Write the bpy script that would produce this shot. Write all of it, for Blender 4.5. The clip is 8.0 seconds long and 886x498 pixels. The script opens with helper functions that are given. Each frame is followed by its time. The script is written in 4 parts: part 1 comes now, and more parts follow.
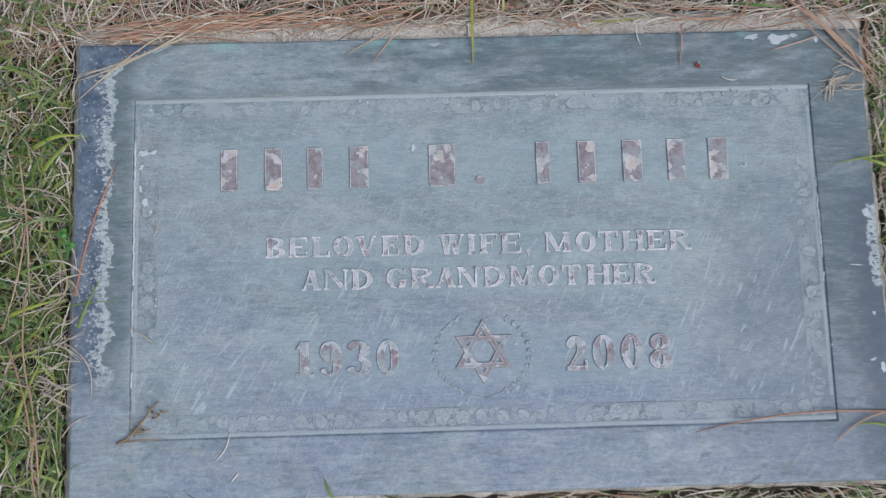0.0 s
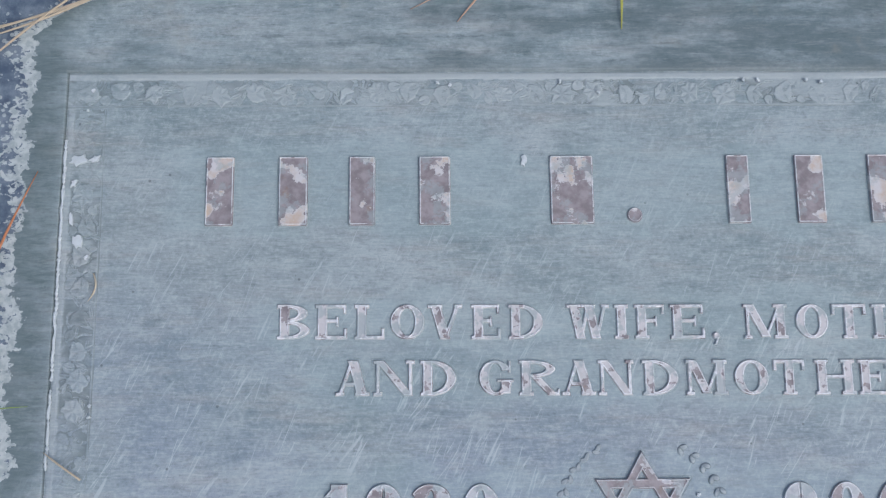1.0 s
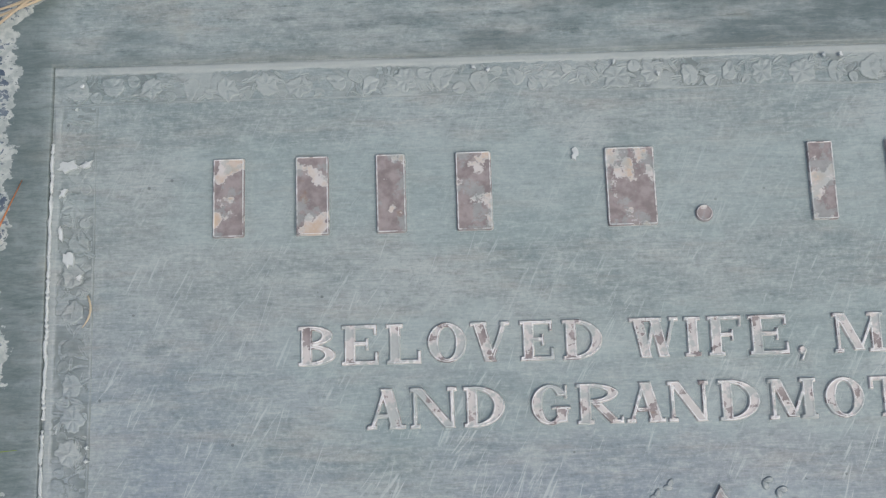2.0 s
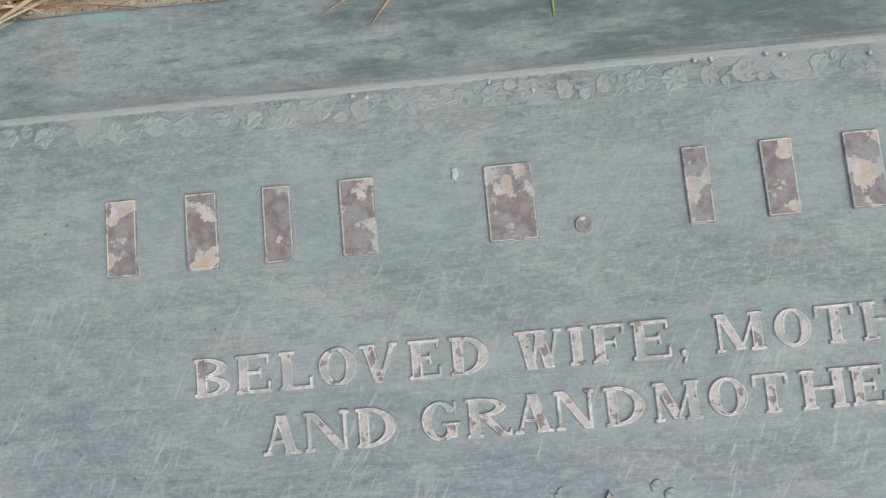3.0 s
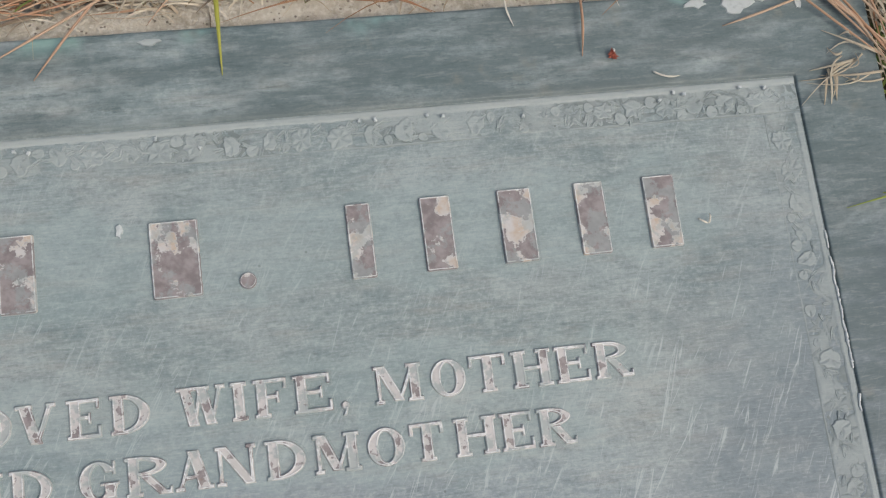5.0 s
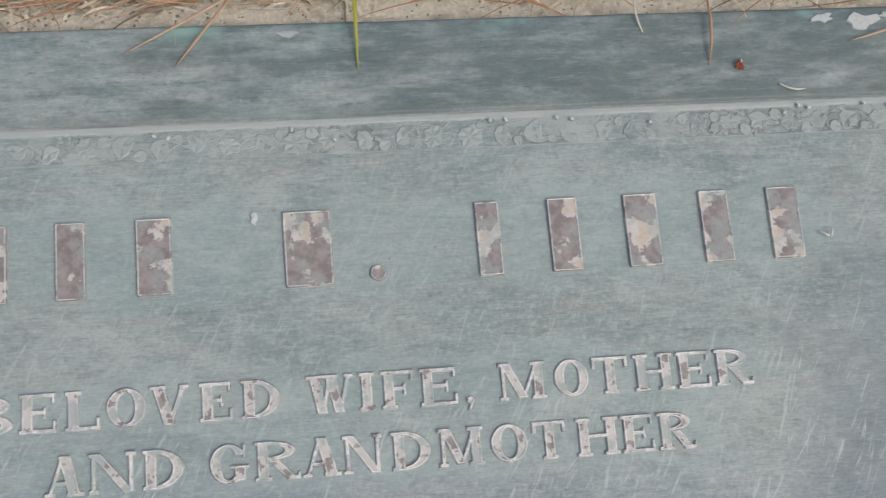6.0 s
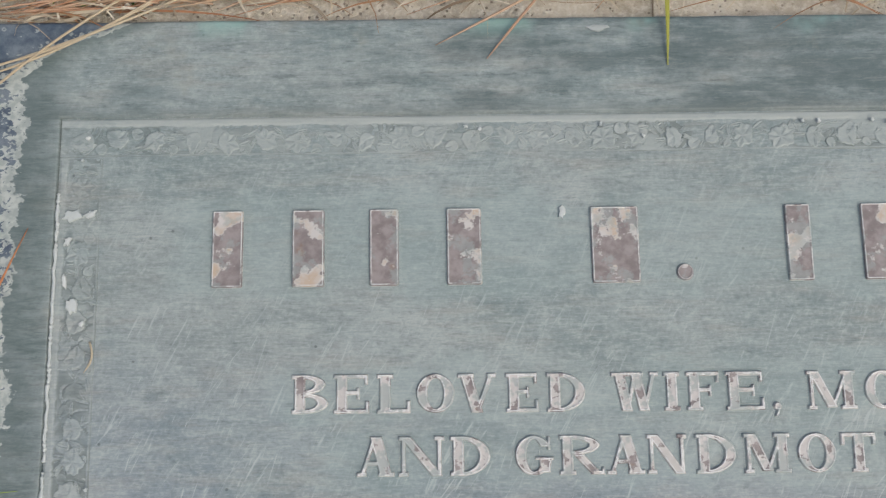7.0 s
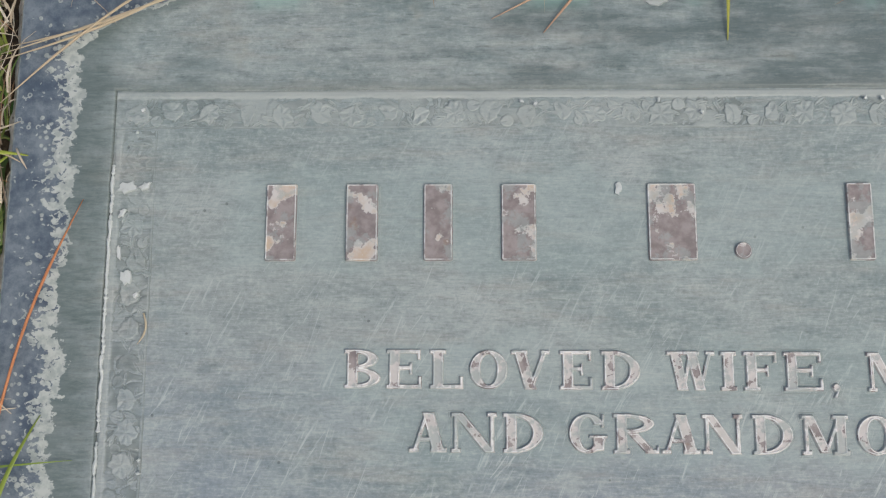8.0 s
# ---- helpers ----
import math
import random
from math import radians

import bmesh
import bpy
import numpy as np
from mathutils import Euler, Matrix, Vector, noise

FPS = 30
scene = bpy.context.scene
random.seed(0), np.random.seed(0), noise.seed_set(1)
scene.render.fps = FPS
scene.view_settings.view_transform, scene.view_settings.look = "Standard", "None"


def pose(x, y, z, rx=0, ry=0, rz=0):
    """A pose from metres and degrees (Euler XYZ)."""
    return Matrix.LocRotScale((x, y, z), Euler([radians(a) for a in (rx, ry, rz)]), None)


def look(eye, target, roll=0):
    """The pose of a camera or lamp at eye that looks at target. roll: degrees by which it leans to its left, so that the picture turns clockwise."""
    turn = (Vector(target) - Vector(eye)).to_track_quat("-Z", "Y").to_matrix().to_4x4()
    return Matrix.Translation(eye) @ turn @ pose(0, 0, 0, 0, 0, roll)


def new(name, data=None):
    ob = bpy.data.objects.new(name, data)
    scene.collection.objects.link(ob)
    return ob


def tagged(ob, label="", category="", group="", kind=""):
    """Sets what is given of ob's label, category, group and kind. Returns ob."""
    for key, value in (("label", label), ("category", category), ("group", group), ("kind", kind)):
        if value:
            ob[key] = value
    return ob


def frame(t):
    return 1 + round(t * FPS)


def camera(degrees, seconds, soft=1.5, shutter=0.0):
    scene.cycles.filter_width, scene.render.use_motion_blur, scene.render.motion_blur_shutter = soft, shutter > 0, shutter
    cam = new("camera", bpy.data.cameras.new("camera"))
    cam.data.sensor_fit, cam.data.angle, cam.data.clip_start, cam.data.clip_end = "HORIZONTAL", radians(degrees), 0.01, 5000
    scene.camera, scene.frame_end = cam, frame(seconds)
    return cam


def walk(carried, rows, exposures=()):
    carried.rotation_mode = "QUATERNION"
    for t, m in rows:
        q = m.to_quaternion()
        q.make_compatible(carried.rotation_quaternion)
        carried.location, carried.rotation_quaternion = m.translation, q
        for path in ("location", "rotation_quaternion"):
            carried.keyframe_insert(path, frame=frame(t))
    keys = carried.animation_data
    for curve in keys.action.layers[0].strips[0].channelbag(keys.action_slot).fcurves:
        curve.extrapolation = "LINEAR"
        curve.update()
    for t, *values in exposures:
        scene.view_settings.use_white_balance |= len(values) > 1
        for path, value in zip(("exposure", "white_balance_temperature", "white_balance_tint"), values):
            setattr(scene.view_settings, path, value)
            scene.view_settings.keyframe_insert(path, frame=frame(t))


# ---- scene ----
cam = camera(42.2, 8.0, 1.2, 0.15)
PATH = [
    (0, (-0.0434, -0.1466, 0.8568), (-0.0341, -0.0608, 0.3643), 4.57),
    (0.5, (-0.0718, -0.0988, 0.6232), (-0.0627, -0.0023, 0.1327), 4.32),
    (1, (-0.0966, -0.0715, 0.5139), (-0.0866, 0.0347, 0.0254), 4.90),
    (1.2, (-0.0982, -0.0624, 0.4970), (-0.0880, 0.0424, 0.0082), 4.58),
    (2.3, (-0.1065, -0.0464, 0.4463), (-0.1114, 0.0522, -0.0438), -5.52),
    (2.5, (-0.0919, -0.0468, 0.4487), (-0.1012, 0.0526, -0.0412), -9.22),
    (3, (-0.0464, -0.0448, 0.4633), (-0.0563, 0.0564, -0.0262), -10.85),
    (3.5, (-0.0003, -0.0387, 0.4768), (0.0244, 0.0618, -0.0123), 7.62),
    (4, (0.0184, -0.0451, 0.4776), (0.0779, 0.0600, -0.0076), 22.62),
    (4.2, (0.0178, -0.0478, 0.4770), (0.0868, 0.0595, -0.0065), 25.59),
    (5.3, (0.0074, -0.0403, 0.4780), (0.0847, 0.0626, -0.0052), 30.28),
    (5.5, (0.0044, -0.0410, 0.4769), (0.0788, 0.0641, -0.0063), 28.71),
    (6, (-0.0373, -0.0408, 0.4766), (0.0323, 0.0660, -0.0069), 28.96),
    (6.5, (-0.0823, -0.0384, 0.4744), (-0.0444, 0.0700, -0.0122), 17.30),
    (7, (-0.1046, -0.0340, 0.4716), (-0.0983, 0.0706, -0.0173), 2.61),
    (7.5, (-0.1144, -0.0386, 0.4657), (-0.1209, 0.0644, -0.0236), -3.67),
    (8, (-0.1120, -0.0377, 0.4670), (-0.1216, 0.0612, -0.0230), -5.54),
]
EXPOSURES = [(0, 0.06, 5550, 10.5), (1.2, 0.09, 5560, 11.5), (2.3, 0.10, 6400, 8), (4.2, 0.07, 6450, 8), (8.0, 0.07, 6450, 8)]
walk(cam, [(t, look(eye, target, roll)) for t, eye, target, roll in PATH], EXPOSURES)

# ---- world and sun: bright overcast ----
SUN_ELEVATION, SUN_AZIMUTH = 58.0, 138.0  # degrees; azimuth clockwise from +y
world = bpy.data.worlds.new("overcast_sky")
scene.world = world
world.use_nodes = True
sky = world.node_tree.nodes.new("ShaderNodeTexSky")
sky.sky_type = "NISHITA"
sky.sun_disc = False
sky.sun_elevation = radians(SUN_ELEVATION)
sky.sun_rotation = radians(SUN_AZIMUTH)
sky.air_density, sky.dust_density, sky.ozone_density = 1.0, 6.0, 0.6
back = world.node_tree.nodes["Background"]
world.node_tree.links.new(sky.outputs[0], back.inputs[0])
back.inputs[1].default_value = 0.116
lamp = bpy.data.lights.new("sun", "SUN")
lamp.energy, lamp.angle, lamp.color = 0.9, radians(35), (1.0, 0.96, 0.9)
sun = new("sun", lamp)
a, e = radians(SUN_AZIMUTH), radians(SUN_ELEVATION)
sun.matrix_world = look((math.sin(a) * math.cos(e) * 5, math.cos(a) * math.cos(e) * 5, math.sin(e) * 5), (0, 0, 0))


# ---- material helpers ----
class Nodes:
    """Small helper round one node material."""

    def __init__(self, name):
        self.mat = bpy.data.materials.new(name)
        self.mat.use_nodes = True
        self.tree = self.mat.node_tree
        self.bsdf = self.tree.nodes["Principled BSDF"]
        self.position = self.tree.nodes.new("ShaderNodeNewGeometry").outputs["Position"]

    def put(self, socket, value):
        if isinstance(value, bpy.types.NodeSocket):
            self.tree.links.new(value, socket)
        else:
            socket.default_value = value

    def math(self, op, a, b=0.0, c=0.0, clamp=False):
        n = self.tree.nodes.new("ShaderNodeMath")
        n.operation, n.use_clamp = op, clamp
        for s, v in zip(n.inputs, (a, b, c)):
            self.put(s, v)
        return n.outputs[0]

    def scaled(self, x, y, z=1.0, turn=0.0):
        n = self.tree.nodes.new("ShaderNodeMapping")
        self.put(n.inputs["Vector"], self.position)
        first = n
        if turn:
            n.inputs["Rotation"].default_value = (0, 0, radians(turn))
            n = self.tree.nodes.new("ShaderNodeMapping")
            self.put(n.inputs["Vector"], first.outputs[0])
        n.inputs["Scale"].default_value = (x, y, z)
        return n.outputs[0]

    def noise(self, scale, detail=4.0, rough=0.55, vector=None, distort=0.0):
        n = self.tree.nodes.new("ShaderNodeTexNoise")
        self.put(n.inputs["Vector"], vector or self.position)
        n.inputs["Scale"].default_value, n.inputs["Detail"].default_value = scale, detail
        n.inputs["Roughness"].default_value, n.inputs["Distortion"].default_value = rough, distort
        return n.outputs["Fac"]

    def cells(self, scale, feature="F1", vector=None):
        n = self.tree.nodes.new("ShaderNodeTexVoronoi")
        n.feature = feature
        self.put(n.inputs["Vector"], vector or self.position)
        n.inputs["Scale"].default_value = scale
        return n

    def ramp(self, value, low, high, to_low=0.0, to_high=1.0):
        n = self.tree.nodes.new("ShaderNodeMapRange")
        n.interpolation_type = "SMOOTHSTEP"
        for s, v in zip(n.inputs, (value, low, high, to_low, to_high)):
            self.put(s, v)
        return n.outputs[0]

    def mix(self, fac, a, b):
        n = self.tree.nodes.new("ShaderNodeMix")
        n.data_type = "RGBA"
        for s, v in ((n.inputs[0], fac), (n.inputs[6], a), (n.inputs[7], b)):
            self.put(s, (*v, 1.0) if isinstance(v, tuple) else v)
        return n.outputs[2]

    def xyz(self):
        n = self.tree.nodes.new("ShaderNodeSeparateXYZ")
        self.put(n.inputs[0], self.position)
        return n.outputs

    def island(self):
        return self.tree.nodes.new("ShaderNodeNewGeometry").outputs["Random Per Island"]

    def random(self):
        return self.tree.nodes.new("ShaderNodeObjectInfo").outputs["Random"]

    def done(self, colour, rough=0.6, bump=None, strength=0.3, distance=0.001, metal=0.0, specular=0.5):
        b = self.bsdf
        self.put(b.inputs["Base Color"], (*colour, 1.0) if isinstance(colour, tuple) else colour)
        self.put(b.inputs["Roughness"], rough)
        self.put(b.inputs["Metallic"], metal)
        self.put(b.inputs["Specular IOR Level"], specular)
        if bump is not None:
            n = self.tree.nodes.new("ShaderNodeBump")
            n.inputs["Strength"].default_value, n.inputs["Distance"].default_value = strength, distance
            self.put(n.inputs["Height"], bump)
            self.put(b.inputs["Normal"], n.outputs[0])
        return self.mat


def patina(n, streaks=1.0):
    """Weathered bronze: grey-green with brown clouds, a painted blue sky reflection, smeared grain and pale run marks.
    Returns colour and grain.
    """
    x, y, _ = n.xyz()
    cloud = n.noise(1.0, 8, 0.62, n.scaled(15, 34), 0.8)
    soft = n.noise(5.5, 4, 0.55)
    smear = n.noise(1.0, 7, 0.75, n.scaled(60, 330), 0.3)
    fine = n.noise(520, 5, 0.7)
    colour = n.mix(n.ramp(cloud, 0.30, 0.70), (0.172, 0.226, 0.228), (0.285, 0.338, 0.336))
    warm = n.noise(1.0, 5, 0.6, n.scaled(9, 19), 0.6)
    colour = n.mix(n.ramp(warm, 0.44, 0.62, 0.0, 0.45), colour, (0.276, 0.306, 0.298))
    # blue reflection of the sky, painted stronger towards the near left
    down = n.math("ADD", n.math("MULTIPLY", x, -0.45), n.math("MULTIPLY", y, -2.9))
    blue = n.math("MULTIPLY", n.ramp(down, -0.06, 0.36), n.ramp(soft, 0.32, 0.58))
    colour = n.mix(n.math("MULTIPLY", blue, 0.80), colour, (0.180, 0.220, 0.298))
    brown = n.noise(1.0, 8, 0.72, n.scaled(17, 90))
    colour = n.mix(n.math("MULTIPLY", n.ramp(brown, 0.49, 0.66), 0.36), colour, (0.325, 0.308, 0.272))
    colour = n.mix(n.math("MULTIPLY", n.ramp(n.noise(1.0, 8, 0.68, n.scaled(28, 64), 0.4), 0.55, 0.68), 0.36), colour, (0.110, 0.155, 0.156))
    colour = n.mix(n.math("MULTIPLY", n.ramp(n.noise(1.0, 8, 0.68, n.scaled(20, 42), 0.4), 0.52, 0.64), 0.40), colour, (0.375, 0.425, 0.415))
    grain = n.math("ADD", n.math("MULTIPLY", smear, 0.5), n.math("MULTIPLY", fine, 0.5))
    colour = n.mix(n.ramp(grain, 0.47, 0.62, 0.0, 0.48), colour, (0.400, 0.445, 0.432))
    colour = n.mix(n.ramp(grain, 0.48, 0.35, 0.0, 0.46), colour, (0.095, 0.130, 0.132))
    # darker and bluer towards the near right
    right_dark = n.ramp(n.math("ADD", x, n.math("MULTIPLY", n.math("SUBTRACT", n.noise(14, 5, 0.6), 0.5), 0.25)), 0.14, 0.27)
    colour = n.mix(n.math("MULTIPLY", n.math("MULTIPLY", right_dark, n.ramp(y, 0.10, -0.01)), 0.70), colour, (0.135, 0.172, 0.198))
    brush = n.noise(1.0, 5, 0.65, n.scaled(170, 1250))
    colour = n.mix(n.ramp(brush, 0.52, 0.68, 0.0, 0.34), colour, (0.42, 0.455, 0.44))
    colour = n.mix(n.ramp(brush, 0.47, 0.33, 0.0, 0.34), colour, (0.115, 0.145, 0.145))
    mottle = n.noise(150, 6, 0.72, None, 0.4)
    colour = n.mix(n.ramp(mottle, 0.52, 0.66, 0.0, 0.22), colour, (0.43, 0.47, 0.455))
    colour = n.mix(n.ramp(mottle, 0.46, 0.34, 0.0, 0.22), colour, (0.10, 0.135, 0.137))
    where = n.math("MULTIPLY", n.ramp(n.noise(48, 4, 0.6), 0.42, 0.56), n.ramp(y, 0.115, -0.03, 0.4, 1.0))
    for turn, count, low in ((27, 230, 0.585), (19, 330, 0.60), (36, 270, 0.61)):
        lines = n.noise(1.0, 4, 0.6, n.scaled(count, 17, 1, turn), 2.0)
        runs = n.math("MULTIPLY", n.math("MULTIPLY", n.ramp(lines, low, low + 0.10), where), 0.66 * streaks)
        colour = n.mix(runs, colour, (0.44, 0.485, 0.485))
    specks = n.cells(95)
    dots = n.math("MULTIPLY", n.ramp(specks.outputs["Distance"], 0.07, 0.05), n.math("GREATER_THAN", n.noise(47, 1), 0.6))
    colour = n.mix(n.math("MULTIPLY", dots, 0.6), colour, (0.07, 0.09, 0.09))
    return colour, grain


def field_material():
    n = Nodes("bronze_field")
    colour, grain = patina(n)
    x, y, _ = n.xyz()
    wobble = n.math("MULTIPLY", n.math("SUBTRACT", n.noise(30, 5, 0.6), 0.5), 0.05)
    for mid, half, wide in ((0.069, 0.020, 0.21), (0.007, 0.011, 0.17), (-0.020, 0.011, 0.145), (-0.080, 0.021, 0.15)):
        up = n.math("ABSOLUTE", n.math("ADD", n.math("SUBTRACT", y, mid), wobble))
        out = n.math("ABSOLUTE", n.math("ADD", x, wobble))
        zone = n.math("MULTIPLY", n.ramp(up, half + 0.006, half - 0.004), n.ramp(out, wide + 0.01, wide - 0.01))
        colour = n.mix(n.math("MULTIPLY", zone, 0.30), colour, (0.290, 0.375, 0.372))
    return n.done(colour, n.ramp(grain, 0.3, 0.7, 0.62, 0.45), grain, 0.22, 0.0008)


def ornament_material():
    n = Nodes("bronze_ornament")
    colour, grain = patina(n, 0.3)
    pale = n.math("MULTIPLY", n.ramp(n.xyz()[0], -0.225, -0.20, 0.3, 1.0), n.ramp(n.noise(1.0, 4, 0.6, n.scaled(22, 30)), 0.35, 0.6, 0.34, 0.62))
    colour = n.mix(pale, colour, (0.325, 0.365, 0.352))
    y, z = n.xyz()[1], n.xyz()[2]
    # raised parts paler: wear, with light on the crests painted in
    worn_or_lit = n.math("MULTIPLY", n.ramp(z, 0.00036, 0.00056), n.ramp(n.noise(70, 5, 0.65), 0.30, 0.60, 0.35, 1.0))
    colour = n.mix(n.math("MULTIPLY", worn_or_lit, 0.34), colour, (0.405, 0.442, 0.426))
    lip = n.math("MULTIPLY", n.ramp(y, 0.1214, 0.1224), n.ramp(n.noise(1.0, 5, 0.65, n.scaled(30, 90)), 0.32, 0.60, 0.05, 0.60))
    colour = n.mix(lip, colour, (0.365, 0.402, 0.386))
    # old dirt and painted shade in the casting's recesses and the crease beside it
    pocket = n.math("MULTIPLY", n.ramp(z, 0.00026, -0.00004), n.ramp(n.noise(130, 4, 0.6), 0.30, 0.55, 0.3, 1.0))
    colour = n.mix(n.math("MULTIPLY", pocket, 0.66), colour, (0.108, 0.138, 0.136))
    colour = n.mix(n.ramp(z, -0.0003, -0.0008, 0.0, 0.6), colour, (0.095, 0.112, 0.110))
    return n.done(colour, 0.55, n.math("ADD", grain, n.math("MULTIPLY", n.noise(420, 4, 0.65), 0.8)), 0.32, 0.0009)


def border_material():
    n = Nodes("bronze_border")
    colour, grain = patina(n, 0.4)
    x, y, _ = n.xyz()
    # dark green-black oxide on the far rim and along the side
    dark = n.noise(1.0, 8, 0.66, n.scaled(19, 62), 0.2)
    spread = n.ramp(n.math("ADD", x, n.math("MULTIPLY", y, 1.5)), -0.04, 0.36, -0.15, 1.15)
    colour = n.mix(n.math("MULTIPLY", n.ramp(n.math("ADD", dark, n.math("MULTIPLY", spread, 0.17)), 0.46, 0.76), 0.74), colour, (0.070, 0.104, 0.108))
    colour = n.mix(n.math("MULTIPLY", n.ramp(n.noise(40, 5), 0.6, 0.75), 0.4), colour, (0.27, 0.26, 0.2))
    worn_or_lit = n.noise(1.0, 8, 0.72, n.scaled(70, 330), 0.25)
    colour = n.mix(n.ramp(worn_or_lit, 0.52, 0.66, 0.0, 0.4), colour, (0.29, 0.325, 0.305))
    colour = n.mix(n.ramp(worn_or_lit, 0.45, 0.34, 0.0, 0.45), colour, (0.06, 0.09, 0.093))
    rust = n.math("ADD", x, n.math("MULTIPLY", n.math("SUBTRACT", n.noise(55, 6, 0.7), 0.5), 0.05))
    colour = n.mix(n.math("MULTIPLY", n.math("MULTIPLY", n.ramp(rust, 0.272, 0.300), n.ramp(y, 0.07, 0.02)), 0.75), colour, (0.070, 0.092, 0.120))
    west = n.math("MULTIPLY", n.ramp(x, -0.252, -0.270), n.ramp(n.noise(1.0, 6, 0.65, n.scaled(26, 50), 0.3), 0.30, 0.58, 0.15, 0.75))
    colour = n.mix(n.math("MULTIPLY", west, n.ramp(y, -0.10, -0.04)), colour, n.mix(n.ramp(n.noise(1.0, 8, 0.78, n.scaled(80, 420), 0.3), 0.34, 0.66), (0.055, 0.084, 0.083), (0.190, 0.238, 0.230)))
    # a darker ragged strip along the panel's far edge
    dark_edge = n.math("ADD", y, n.math("MULTIPLY", n.math("SUBTRACT", n.noise(1.0, 5, 0.65, n.scaled(45, 120)), 0.5), 0.010))
    dark_edge = n.math("MULTIPLY", n.ramp(dark_edge, 0.1330, 0.1272), n.ramp(y, 0.1252, 0.1258))
    colour = n.mix(n.math("MULTIPLY", dark_edge, 0.42), colour, (0.105, 0.132, 0.130))
    # verdigris at the rim
    verd = n.math("MULTIPLY", n.ramp(y, 0.158, 0.171), n.ramp(n.noise(22, 4), 0.52, 0.66))
    colour = n.mix(n.math("MULTIPLY", verd, 0.7), colour, (0.24, 0.42, 0.38))
    # blue-black strip with a ragged lime edge
    bend = n.math("MAXIMUM", n.math("SUBTRACT", y, 0.138), 0.0)
    edge = n.math("ADD", n.math("MULTIPLY", n.math("MULTIPLY", bend, bend), 45.0), -0.2785)
    jag = n.math("ADD", n.math("MULTIPLY", n.math("SUBTRACT", n.noise(1.0, 3, 0.55, n.scaled(12, 34)), 0.5), 0.034), n.math("MULTIPLY", n.math("SUBTRACT", n.noise(1.0, 3, 0.6, n.scaled(210, 260), 0.3), 0.5), 0.014))
    off = n.math("ADD", n.math("SUBTRACT", x, edge), jag)
    along = n.ramp(y, -0.115, -0.075)
    halo = n.math("MULTIPLY", n.math("MULTIPLY", n.ramp(off, 0.022, 0.0), n.ramp(off, -0.004, 0.0)), n.ramp(n.noise(48, 6, 0.7), 0.3, 0.62, 0.45, 0.95))
    colour = n.mix(n.math("MULTIPLY", n.math("MULTIPLY", halo, along), 0.6), colour, (0.085, 0.12, 0.12))
    inside = n.math("MULTIPLY", n.ramp(off, 0.0004, -0.0004), along)
    colour = n.mix(inside, colour, n.mix(n.ramp(n.noise(75, 8, 0.75), 0.36, 0.64), (0.060, 0.086, 0.122), (0.175, 0.212, 0.240)))
    holes = n.noise(1.0, 4, 0.6, n.scaled(240, 310), 0.5)
    broad = n.math("MULTIPLY", n.math("SUBTRACT", n.noise(1.0, 2, 0.5, n.scaled(14, 26)), 0.5), 0.42)
    crust = n.math("MULTIPLY", n.ramp(n.math("ADD", n.math("ADD", holes, broad), n.ramp(off, -0.020, -0.0005, -0.24, 0.11)), 0.5, 0.52), inside)
    crust = n.math("MAXIMUM", crust, n.math("MULTIPLY", inside, n.math("MULTIPLY", n.ramp(off, -0.0026, -0.0018), n.ramp(n.noise(120, 4), 0.30, 0.40))))
    cell = n.cells(310)
    blob = n.math("MULTIPLY", n.ramp(cell.outputs["Distance"], 0.34, 0.28), n.math("GREATER_THAN", n.math("ADD", n.noise(130, 2), n.ramp(off, -0.026, -0.004, -0.10, 0.08)), 0.5))
    crust = n.math("MAXIMUM", crust, n.math("MULTIPLY", blob, n.math("MULTIPLY", inside, 0.8)))
    ring = n.math("MULTIPLY", n.ramp(cell.outputs["Distance"], 0.22, 0.27), n.ramp(cell.outputs["Distance"], 0.42, 0.36))
    pick = n.math("GREATER_THAN", n.noise(95, 1), 0.6)
    crust = n.math("MAXIMUM", crust, n.math("MULTIPLY", n.math("MULTIPLY", ring, pick), n.math("MULTIPLY", inside, 0.75)))
    # the lime patch on the other side
    east = n.math("MULTIPLY", n.ramp(n.math("ADD", x, n.math("MULTIPLY", n.noise(90, 5, 0.7), 0.02)), 0.3065, 0.3072), n.ramp(n.math("ABSOLUTE", n.math("ADD", y, 0.003)), 0.033, 0.03))
    crust = n.math("MAXIMUM", crust, n.math("MULTIPLY", east, n.ramp(holes, 0.42, 0.46)))
    lip = n.math("MULTIPLY", n.ramp(n.math("ADD", x, n.math("MULTIPLY", n.noise(200, 4), 0.002)), -0.3027, -0.3033), 0.6)
    crust = n.math("MAXIMUM", crust, lip)
    lime = n.mix(n.ramp(n.noise(300, 3), 0.35, 0.65), (0.30, 0.34, 0.325), (0.43, 0.465, 0.44))
    colour = n.mix(crust, colour, lime)
    return n.done(colour, n.math("ADD", 0.48, n.math("MULTIPLY", crust, 0.35)), n.math("ADD", n.math("MULTIPLY", grain, 0.5), crust), 0.25, 0.0008)


